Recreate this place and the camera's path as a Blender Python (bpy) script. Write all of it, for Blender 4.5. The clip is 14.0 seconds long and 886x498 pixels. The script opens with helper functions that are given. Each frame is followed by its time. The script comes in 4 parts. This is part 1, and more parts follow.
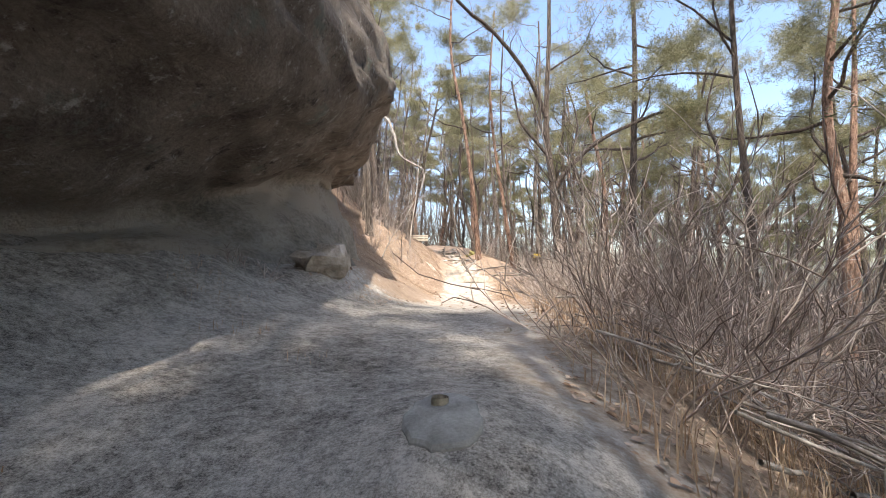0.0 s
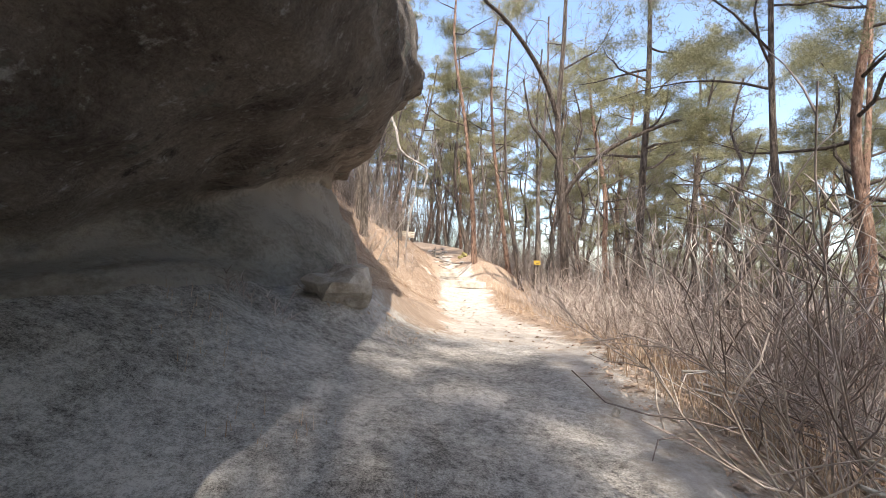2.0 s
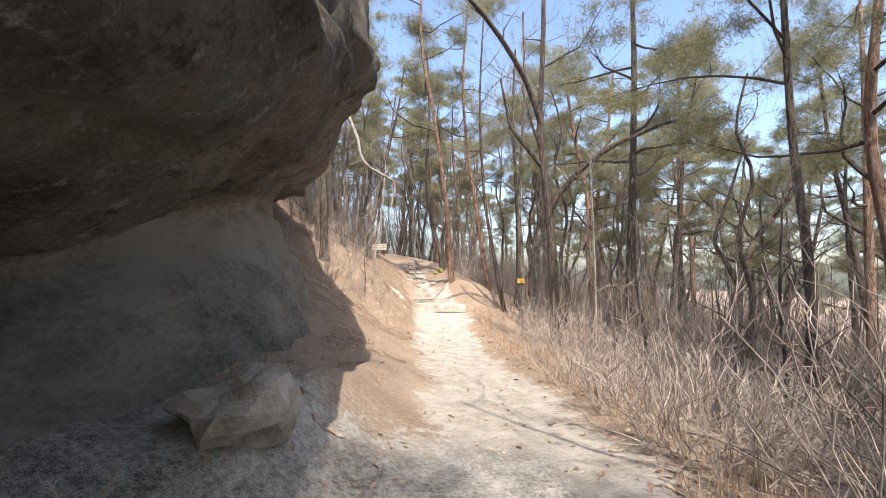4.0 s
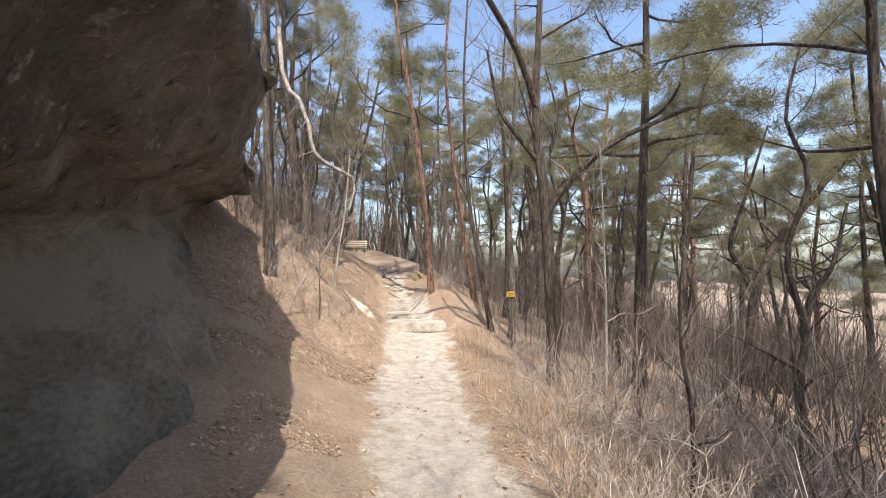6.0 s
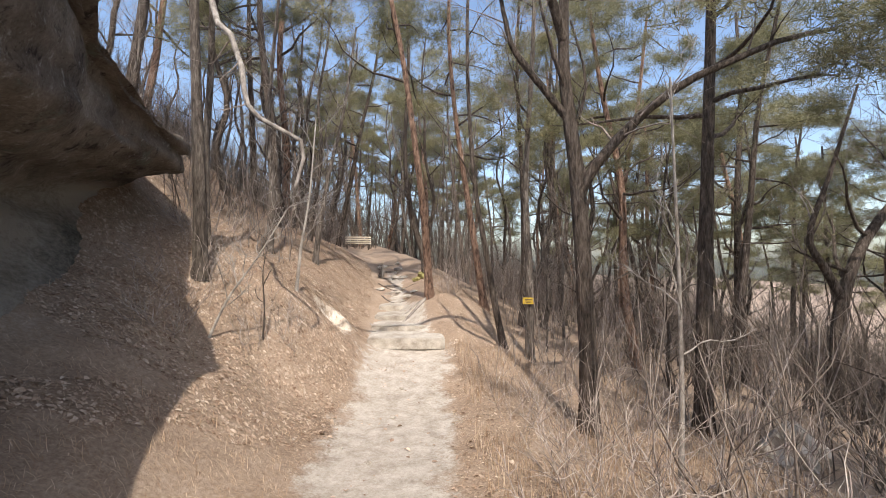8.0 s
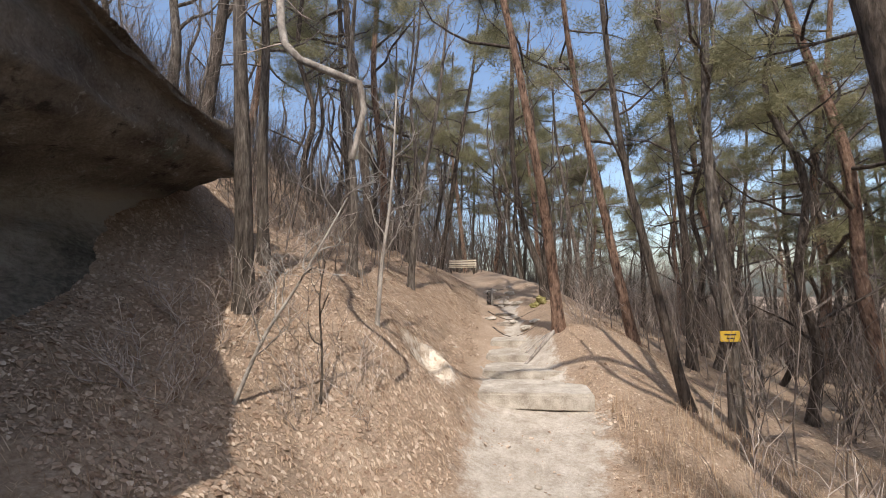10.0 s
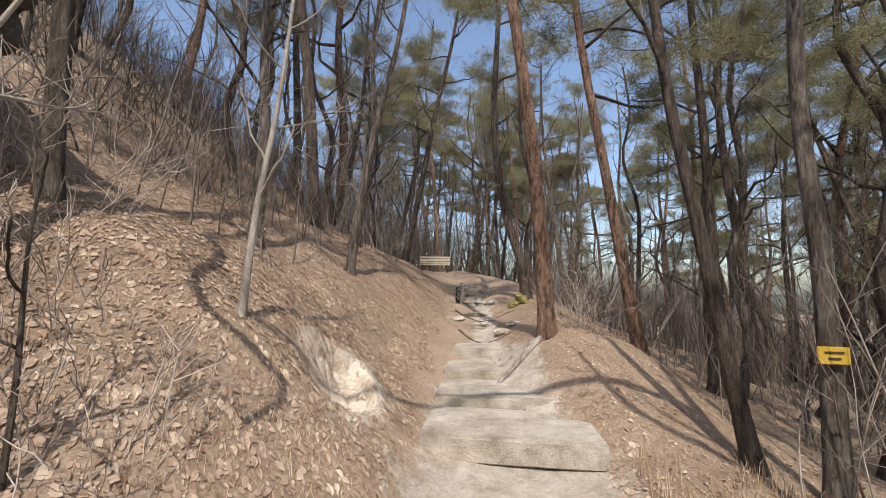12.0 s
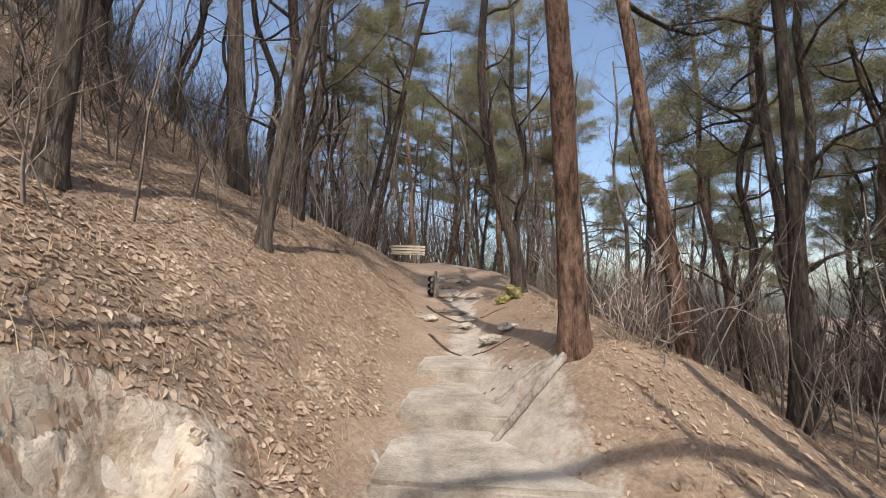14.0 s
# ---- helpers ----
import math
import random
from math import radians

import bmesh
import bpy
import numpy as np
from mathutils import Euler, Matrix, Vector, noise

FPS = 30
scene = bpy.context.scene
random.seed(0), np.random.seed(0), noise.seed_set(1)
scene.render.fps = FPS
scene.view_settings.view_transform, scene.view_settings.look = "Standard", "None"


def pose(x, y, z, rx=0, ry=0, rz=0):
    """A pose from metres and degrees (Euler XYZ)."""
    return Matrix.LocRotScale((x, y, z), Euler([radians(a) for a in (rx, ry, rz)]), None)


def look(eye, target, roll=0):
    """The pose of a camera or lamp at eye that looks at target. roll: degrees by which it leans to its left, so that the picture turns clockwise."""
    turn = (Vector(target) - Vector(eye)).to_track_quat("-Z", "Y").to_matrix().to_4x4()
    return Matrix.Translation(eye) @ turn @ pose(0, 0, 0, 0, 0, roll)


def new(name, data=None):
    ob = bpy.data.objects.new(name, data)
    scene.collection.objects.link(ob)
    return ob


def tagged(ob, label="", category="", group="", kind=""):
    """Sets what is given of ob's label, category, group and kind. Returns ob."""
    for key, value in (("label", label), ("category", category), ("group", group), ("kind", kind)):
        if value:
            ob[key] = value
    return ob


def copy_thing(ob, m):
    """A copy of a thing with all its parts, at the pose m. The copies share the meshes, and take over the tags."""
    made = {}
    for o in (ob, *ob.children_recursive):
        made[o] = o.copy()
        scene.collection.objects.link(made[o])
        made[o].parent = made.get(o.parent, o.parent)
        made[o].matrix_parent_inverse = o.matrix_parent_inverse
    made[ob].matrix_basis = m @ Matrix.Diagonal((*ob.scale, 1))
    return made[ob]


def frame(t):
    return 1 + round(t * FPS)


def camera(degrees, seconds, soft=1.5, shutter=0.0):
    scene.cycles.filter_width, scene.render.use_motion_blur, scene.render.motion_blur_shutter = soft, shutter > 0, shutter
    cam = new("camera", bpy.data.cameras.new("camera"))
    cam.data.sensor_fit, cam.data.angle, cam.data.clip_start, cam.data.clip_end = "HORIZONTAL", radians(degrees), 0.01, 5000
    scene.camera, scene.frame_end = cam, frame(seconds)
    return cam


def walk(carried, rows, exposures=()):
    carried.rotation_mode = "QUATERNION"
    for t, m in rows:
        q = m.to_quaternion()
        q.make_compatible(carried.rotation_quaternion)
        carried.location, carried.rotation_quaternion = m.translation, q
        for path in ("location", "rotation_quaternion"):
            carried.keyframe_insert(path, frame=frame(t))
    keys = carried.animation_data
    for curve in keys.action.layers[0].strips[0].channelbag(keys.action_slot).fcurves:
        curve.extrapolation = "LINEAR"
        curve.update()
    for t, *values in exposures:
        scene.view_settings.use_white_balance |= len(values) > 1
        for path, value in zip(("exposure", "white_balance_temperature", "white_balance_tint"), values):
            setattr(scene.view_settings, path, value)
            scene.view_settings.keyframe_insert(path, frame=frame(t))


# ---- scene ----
cam = camera(92.3, 14.0, soft=0.65)
PATH = [
    (0, (-0.351, 3.873, 1.431), (-0.373, 5.870, 1.533), 0.7),
    (0.5, (-0.487, 3.935, 1.410), (-0.539, 5.932, 1.493), 1.7),
    (1, (-0.772, 4.113, 1.431), (-0.823, 6.111, 1.497), 2.2),
    (1.5, (-0.928, 4.347, 1.663), (-0.925, 6.346, 1.740), 2.6),
    (2, (-1.011, 4.712, 1.773), (-0.932, 6.709, 1.850), 2.9),
    (2.5, (-1.074, 5.043, 1.792), (-0.939, 7.037, 1.877), 2.5),
    (3, (-1.131, 5.434, 2.039), (-0.962, 7.424, 2.141), 1.6),
    (3.2, (-1.095, 5.607, 2.070), (-0.933, 7.597, 2.184), 0.8),
    (5.3, (-0.639, 7.472, 2.777), (-0.389, 9.455, 2.860), 1.4),
    (5.5, (-0.567, 7.695, 2.801), (-0.316, 9.677, 2.880), 1.1),
    (6, (-0.389, 8.275, 2.880), (-0.139, 10.258, 2.946), 0.8),
    (6.5, (-0.229, 8.826, 2.933), (0.017, 10.810, 2.991), 0.8),
    (7, (0.032, 9.473, 2.962), (0.275, 11.458, 3.013), 0.8),
    (7.5, (0.266, 10.091, 2.952), (0.494, 12.077, 2.997), 0.8),
    (8, (0.334, 10.787, 2.911), (0.508, 12.779, 2.962), 0.6),
    (8.5, (0.213, 11.466, 2.859), (0.253, 13.464, 2.934), -0.3),
    (9, (0.104, 12.081, 2.845), (-0.061, 14.071, 2.962), -1.7),
    (9.2, (0.070, 12.350, 2.852), (-0.178, 14.330, 2.989), -2.3),
    (11.3, (0.141, 15.125, 2.580), (-0.189, 17.087, 2.775), -0.8),
    (11.5, (0.145, 15.354, 2.550), (-0.146, 17.323, 2.746), -0.2),
    (12, (0.157, 15.950, 2.509), (-0.057, 17.929, 2.703), 1.2),
    (12.5, (0.134, 16.582, 2.467), (-0.034, 18.566, 2.656), 1.8),
    (13, (0.080, 17.195, 2.442), (-0.063, 19.182, 2.624), 1.9),
    (13.5, (0.105, 17.808, 2.441), (-0.019, 19.797, 2.615), 1.8),
    (14, (0.053, 18.404, 2.425), (-0.053, 20.393, 2.597), 2.0),
]
walk(cam, [(t, look(eye, target, roll)) for t, eye, target, roll in PATH], [(0.0, 1.6), (3.0, 1.5), (5.5, 1.15), (8.5, 0.85), (11.5, 0.62), (14.0, 0.62)])

# ---------------------------------------------------------------- light
world = bpy.data.worlds.new("world")
scene.world = world
world.use_nodes = True
wn = world.node_tree.nodes
sky = wn.new("ShaderNodeTexSky")
sky.sky_type = 'NISHITA'
sky.sun_disc = False
SUN_EL, SUN_AZ = 52.0, 176.0
sky.sun_elevation, sky.sun_rotation = radians(SUN_EL), radians(SUN_AZ)
sky.air_density, sky.dust_density, sky.ozone_density = 1.0, 2.2, 1.0
wn["Background"].inputs[1].default_value = 0.15
world.node_tree.links.new(sky.outputs[0], wn["Background"].inputs[0])
sun = new("sun", bpy.data.lights.new("sun", 'SUN'))
sun.data.energy, sun.data.angle, sun.data.color = 2.9, radians(0.55), (1.0, 0.9, 0.79)
sun_from = Vector((math.sin(radians(SUN_AZ)) * math.cos(radians(SUN_EL)), math.cos(radians(SUN_AZ)) * math.cos(radians(SUN_EL)), math.sin(radians(SUN_EL))))
sun.matrix_world = look(sun_from * 60, (0, 0, 0))


# ---------------------------------------------------------------- materials
def material(name, ramp, scale=6.0, rough=0.85, bump=0.3, fine=60.0, detail=8.0, stretch=(1, 1, 1), island=0.0, rand=0.0, spots=(), thin=0.0, deep=0.05):
    """Noise-mixed colours at two scales, with relief; spots: (colour, scale, threshold) for lichen, stains or pits
    darkened by colour.
    """
    m = bpy.data.materials.new(name)
    m.use_nodes = True
    N, L = m.node_tree.nodes, m.node_tree.links
    b = N["Principled BSDF"]
    b.inputs["Roughness"].default_value = rough
    b.inputs["Specular IOR Level"].default_value = 0.25
    tc, mp = N.new("ShaderNodeTexCoord"), N.new("ShaderNodeMapping")
    mp.inputs["Scale"].default_value = stretch
    L.new(tc.outputs["Object"], mp.inputs[0])

    def grain(sc, det, ro):
        n = N.new("ShaderNodeTexNoise")
        n.inputs["Scale"].default_value, n.inputs["Detail"].default_value, n.inputs["Roughness"].default_value = sc, det, ro
        L.new(mp.outputs[0], n.inputs[0])
        return n.outputs[0]

    def add(a, f, c):
        n = N.new("ShaderNodeMath")
        n.operation = 'MULTIPLY_ADD'
        L.new(a, n.inputs[0])
        n.inputs[1].default_value = f
        if isinstance(c, float):
            n.inputs[2].default_value = c
        else:
            L.new(c, n.inputs[2])
        return n.outputs[0]

    relief = add(grain(fine, 6.0, 0.7), 0.5, add(grain(scale, detail, 0.62), 1.0, -0.25))
    last = relief
    if island:
        last = add(N.new("ShaderNodeNewGeometry").outputs["Random Per Island"], island, add(last, 1.0, -island / 2))
    if rand:
        last = add(N.new("ShaderNodeObjectInfo").outputs["Random"], rand, add(last, 1.0, -rand / 2))
    cr = N.new("ShaderNodeValToRGB")
    e = cr.color_ramp.elements
    while len(e) < len(ramp):
        e.new(0.5)
    for k, (pos, col) in enumerate(ramp):
        e[k].position, e[k].color = pos, (*col, 1)
    L.new(last, cr.inputs[0])
    colour = cr.outputs[0]
    for col, sc, th in spots:
        r = N.new("ShaderNodeMapRange")
        r.inputs[1].default_value, r.inputs[2].default_value = th, th + 0.09
        L.new(grain(sc, 9.0, 0.75), r.inputs[0])
        mm = N.new("ShaderNodeMix")
        mm.data_type = 'RGBA'
        L.new(r.outputs[0], mm.inputs[0])
        L.new(colour, mm.inputs[6])
        mm.inputs[7].default_value = (*col, 1)
        colour = mm.outputs[2]
    L.new(colour, b.inputs["Base Color"])
    if thin:
        t, ms = N.new("ShaderNodeBsdfTranslucent"), N.new("ShaderNodeMixShader")
        L.new(colour, t.inputs[0])
        ms.inputs[0].default_value = thin
        L.new(b.outputs[0], ms.inputs[1])
        L.new(t.outputs[0], ms.inputs[2])
        L.new(ms.outputs[0], N["Material Output"].inputs[0])
    if bump:
        bp = N.new("ShaderNodeBump")
        bp.inputs["Strength"].default_value, bp.inputs["Distance"].default_value = bump, deep
        L.new(relief, bp.inputs["Height"])
        L.new(bp.outputs[0], b.inputs["Normal"])
    return m


# the last spots paint the shade of small pits; the others are lichen and stains
ROCK = material("weathered_rock", [(0.3, (0.08, 0.068, 0.059)), (0.45, (0.17, 0.145, 0.122)), (0.58, (0.24, 0.21, 0.178)), (0.72, (0.35, 0.32, 0.28))],
                1.5, 0.92, 1.0, 30.0, 12.0, spots=[((0.055, 0.048, 0.043), 3.2, 0.56), ((0.17, 0.19, 0.165), 1.7, 0.57), ((0.4, 0.395, 0.37), 9.0, 0.57), ((0.5, 0.49, 0.46), 34.0, 0.62), ((0.035, 0.03, 0.027), 22.0, 0.61)], deep=0.14)


def paler_wall(m):
    """Sandstone with green and dark streaks below the rock's crease, paled in place of bounce light."""
    N, L = m.node_tree.nodes, m.node_tree.links
    b = N["Principled BSDF"]
    old = b.inputs["Base Color"].links[0].from_socket
    tc, mp = N.new("ShaderNodeTexCoord"), N.new("ShaderNodeMapping")
    mp.inputs["Scale"].default_value = (1.0, 0.5, 0.8)
    L.new(tc.outputs["Object"], mp.inputs[0])
    n1, n2 = N.new("ShaderNodeTexNoise"), N.new("ShaderNodeTexNoise")
    n1.inputs["Scale"].default_value, n1.inputs["Detail"].default_value = 1.1, 10.0
    n2.inputs["Scale"].default_value, n2.inputs["Detail"].default_value, n2.inputs["Roughness"].default_value = 24.0, 8.0, 0.7
    half_sum = N.new("ShaderNodeMath")
    half_sum.operation = 'MULTIPLY_ADD'
    half_sum.inputs[1].default_value = 0.5
    L.new(mp.outputs[0], n1.inputs[0])
    L.new(mp.outputs[0], n2.inputs[0])
    L.new(n2.outputs[0], half_sum.inputs[0])
    L.new(n1.outputs[0], half_sum.inputs[2])
    r = N.new("ShaderNodeValToRGB")
    e = r.color_ramp.elements
    stops = [(0.5, (0.065, 0.062, 0.05)), (0.6, (0.145, 0.136, 0.112)), (0.69, (0.26, 0.237, 0.198)), (0.82, (0.41, 0.375, 0.32))]
    while len(e) < len(stops):
        e.new(0.5)
    for k, (p, c) in enumerate(stops):
        e[k].position, e[k].color = p, (*c, 1)
    L.new(half_sum.outputs[0], r.inputs[0])
    zone = N.new("ShaderNodeAttribute")
    zone.attribute_name = "wall"
    mix = N.new("ShaderNodeMix")
    mix.data_type = 'RGBA'
    L.new(zone.outputs["Fac"], mix.inputs[0])
    L.new(old, mix.inputs[6])
    L.new(r.outputs[0], mix.inputs[7])
    L.new(mix.outputs[2], b.inputs["Base Color"])


paler_wall(ROCK)
PINE_BARK = material("red_pine_bark", [(0.32, (0.07, 0.047, 0.036)), (0.48, (0.24, 0.15, 0.108)), (0.62, (0.34, 0.225, 0.165)), (0.74, (0.47, 0.36, 0.28))], 16.0, 0.9, 1.0, 50.0, 6.0, (1, 1, 0.3), rand=0.1, deep=0.12)
OAK_BARK = material("grey_oak_bark", [(0.3, (0.055, 0.045, 0.038)), (0.5, (0.15, 0.125, 0.105)), (0.7, (0.3, 0.265, 0.23))], 18.0, 0.92, 1.0, 55.0, 6.0, (1, 1, 0.18), rand=0.12, deep=0.12)
PALE_BARK = material("pale_smooth_bark", [(0.3, (0.14, 0.12, 0.105)), (0.5, (0.3, 0.27, 0.24)), (0.7, (0.46, 0.43, 0.39))], 8.0, 0.85, 0.5, 40.0, 6.0, (1, 1, 0.5), rand=0.12)
DARK_BARK = material("dark_pine_bark", [(0.3, (0.04, 0.033, 0.028)), (0.5, (0.11, 0.088, 0.072)), (0.7, (0.2, 0.165, 0.14))], 18.0, 0.93, 1.0, 50.0, 6.0, (1, 1, 0.2), rand=0.12, deep=0.12)
TWIG = material("bare_twigs", [(0.2, (0.13, 0.105, 0.09)), (0.5, (0.25, 0.205, 0.175)), (0.8, (0.4, 0.35, 0.31))], 5.0, 0.9, 0.0, 40.0, 3.0, island=0.45)
DRY_STEM = material("dry_shrub_stems", [(0.2, (0.19, 0.15, 0.13)), (0.5, (0.37, 0.305, 0.265)), (0.8, (0.6, 0.53, 0.47))], 5.0, 0.9, 0.0, 40.0, 3.0, island=0.6)
STRAW = material("dead_grass", [(0.2, (0.3, 0.2, 0.13)), (0.5, (0.48, 0.35, 0.24)), (0.8, (0.66, 0.53, 0.4))], 5.0, 0.85, 0.0, 40.0, 3.0, island=0.6, thin=0.25)
LEAF = material("dead_oak_leaves", [(0.12, (0.2, 0.13, 0.088)), (0.35, (0.37, 0.27, 0.2)), (0.65, (0.49, 0.38, 0.29)), (0.92, (0.66, 0.56, 0.46))], 5.0, 0.8, 0.0, 40.0, 3.0, island=0.6, thin=0.2)
NEEDLE = material("pine_needles", [(0.15, (0.12, 0.125, 0.07)), (0.5, (0.27, 0.26, 0.15)), (0.85, (0.47, 0.43, 0.26))], 1.2, 0.6, 0.0, 20.0, 3.0, island=0.4, rand=0.1, thin=0.45)
STEP = material("pale_step_stone", [(0.3, (0.27, 0.235, 0.195)), (0.5, (0.44, 0.4, 0.345)), (0.7, (0.6, 0.56, 0.5))], 4.0, 0.9, 0.8, 50.0, 8.0, rand=0.12)
# browner stone for the upper steps, with part of their shade in the colour
DARK_STEP = material("dark_brown_step_stone", [(0.3, (0.12, 0.095, 0.075)), (0.5, (0.22, 0.185, 0.15)), (0.7, (0.36, 0.31, 0.26))], 5.0, 0.92, 0.9, 50.0, 8.0, rand=0.2)
WOOD = material("weathered_bench_wood", [(0.3, (0.34, 0.28, 0.21)), (0.5, (0.55, 0.48, 0.38)), (0.7, (0.68, 0.62, 0.52))], 6.0, 0.8, 0.3, 60.0, 6.0, (0.3, 1, 1), rand=0.1)
YELLOW = material("yellow_sign_paint", [(0.3, (0.42, 0.28, 0.035)), (0.7, (0.58, 0.4, 0.06))], 6.0, 0.5, 0.05)
INK = material("dark_sign_ink", [(0.3, (0.05, 0.04, 0.03)), (0.7, (0.08, 0.06, 0.04))], 6.0, 0.6, 0.0)
CLAY = material("pale_clay", [(0.25, (0.27, 0.2, 0.145)), (0.45, (0.52, 0.445, 0.36)), (0.6, (0.66, 0.59, 0.5)), (0.75, (0.76, 0.7, 0.62))], 3.0, 0.92, 1.0, 30.0, 9.0, spots=[((0.36, 0.27, 0.19), 5.0, 0.58)])
MOSS = material("yellow_moss", [(0.3, (0.1, 0.09, 0.03)), (0.5, (0.27, 0.24, 0.09)), (0.7, (0.45, 0.4, 0.22))], 12.0, 0.95, 1.0, 80.0)
SLAB = material("grey_mortar_slab", [(0.3, (0.17, 0.17, 0.16)), (0.5, (0.26, 0.26, 0.248)), (0.7, (0.36, 0.36, 0.345))], 8.0, 0.9, 0.4, 90.0, spots=[((0.12, 0.12, 0.11), 7.0, 0.64)])
PIPE = material("rusty_pipe", [(0.3, (0.14, 0.12, 0.09)), (0.7, (0.34, 0.31, 0.24))], 20.0, 0.6, 0.2)


def ground_material():
    """Bare rock, trodden sand and leaf litter, mixed by the zones stored on the ground."""
    m = bpy.data.materials.new("trail_ground")
    m.use_nodes = True
    N, L = m.node_tree.nodes, m.node_tree.links
    b = N["Principled BSDF"]
    b.inputs["Roughness"].default_value = 0.92
    b.inputs["Specular IOR Level"].default_value = 0.2
    tc = N.new("ShaderNodeTexCoord")

    def grain(scale, detail=8.0, rough=0.65):
        n = N.new("ShaderNodeTexNoise")
        n.inputs["Scale"].default_value, n.inputs["Detail"].default_value, n.inputs["Roughness"].default_value = scale, detail, rough
        L.new(tc.outputs["Object"], n.inputs[0])
        return n.outputs[0]

    def ramp(src, stops):
        r = N.new("ShaderNodeValToRGB")
        e = r.color_ramp.elements
        while len(e) < len(stops):
            e.new(0.5)
        for k, (p, c) in enumerate(stops):
            e[k].position, e[k].color = p, (*c, 1)
        L.new(src, r.inputs[0])
        return r.outputs[0]

    def add(a, f, c):
        n = N.new("ShaderNodeMath")
        n.operation = 'MULTIPLY_ADD'
        L.new(a, n.inputs[0])
        n.inputs[1].default_value = f
        if isinstance(c, float):
            n.inputs[2].default_value = c
        else:
            L.new(c, n.inputs[2])
        return n.outputs[0]

    big, mid, fine, grit = grain(0.9), grain(5.0), grain(26.0, 10.0, 0.75), grain(120.0, 4.0, 0.8)
    speck = add(grit, 0.9, add(fine, 0.9, add(big, 0.5, add(mid, 0.5, -0.9))))
    rock = ramp(speck, [(0.3, (0.1, 0.092, 0.082)), (0.43, (0.27, 0.25, 0.225)), (0.55, (0.42, 0.395, 0.355)), (0.7, (0.62, 0.59, 0.54))])
    sandy = ramp(add(fine, 0.5, add(mid, 0.6, -0.05)), [(0.3, (0.26, 0.22, 0.18)), (0.48, (0.43, 0.385, 0.33)), (0.62, (0.56, 0.52, 0.465)), (0.78, (0.68, 0.645, 0.59))])
    litter = ramp(add(fine, 0.8, add(big, 0.5, -0.15)), [(0.25, (0.14, 0.095, 0.068)), (0.5, (0.33, 0.25, 0.185)), (0.75, (0.54, 0.44, 0.35))])

    def zone(name):
        a = N.new("ShaderNodeAttribute")
        a.attribute_name = name
        r = N.new("ShaderNodeMapRange")
        r.inputs[1].default_value, r.inputs[2].default_value = 0.36, 0.72
        L.new(add(mid, 1.1, add(fine, 0.6, add(a.outputs["Fac"], 1.0, -0.82))), r.inputs[0])
        return r.outputs[0]

    def blend(f, a, c):
        n = N.new("ShaderNodeMix")
        n.data_type = 'RGBA'
        L.new(f, n.inputs[0])
        L.new(a, n.inputs[6])
        L.new(c, n.inputs[7])
        return n.outputs[2]

    clay = ramp(add(fine, 0.6, add(mid, 0.6, -0.1)), [(0.3, (0.36, 0.29, 0.22)), (0.5, (0.62, 0.56, 0.48)), (0.75, (0.78, 0.74, 0.68))])
    L.new(blend(zone("clay"), blend(zone("rock"), blend(zone("sand"), litter, sandy), rock), clay), b.inputs["Base Color"])
    bp = N.new("ShaderNodeBump")
    bp.inputs["Strength"].default_value, bp.inputs["Distance"].default_value = 0.8, 0.03
    L.new(add(fine, 1.0, add(grit, 0.4, 0.0)), bp.inputs["Height"])
    L.new(bp.outputs[0], b.inputs["Normal"])
    return m


GROUND = ground_material()

# ---------------------------------------------------------------- helpers for meshes
rng = np.random.default_rng(7)


def mesh_of(name, verts, faces, mat, smooth=False):
    me = bpy.data.meshes.new(name)
    me.from_pydata(np.asarray(verts, float).tolist(), [], faces)
    me.materials.append(mat)
    if smooth:
        me.polygons.foreach_set("use_smooth", [True] * len(me.polygons))
    me.update()
    return me


def part(name, me, parent=None, label=""):
    ob = new(name, me)
    if parent is not None:
        ob.parent = parent
    return tagged(ob, label=label)


def thing(name, at, label, category, group="", kind=""):
    ob = new(name)
    ob.empty_display_size = 0.1
    ob.matrix_basis = Matrix.Translation(at)
    return tagged(ob, label, category, group, kind)


def box_mesh(name, size, mat, bevel=0.01, jitter=0.0, seed=0):
    bm = bmesh.new()
    bmesh.ops.create_cube(bm, size=1.0)
    bmesh.ops.scale(bm, vec=size, verts=bm.verts)
    bmesh.ops.bevel(bm, geom=bm.edges[:], offset=bevel, segments=2, affect='EDGES')
    r = random.Random(seed)
    for v in bm.verts:
        v.co += Vector((r.uniform(-1, 1), r.uniform(-1, 1), r.uniform(-1, 1))) * jitter
    me = bpy.data.meshes.new(name)
    bm.to_mesh(me)
    bm.free()
    me.materials.append(mat)
    return me


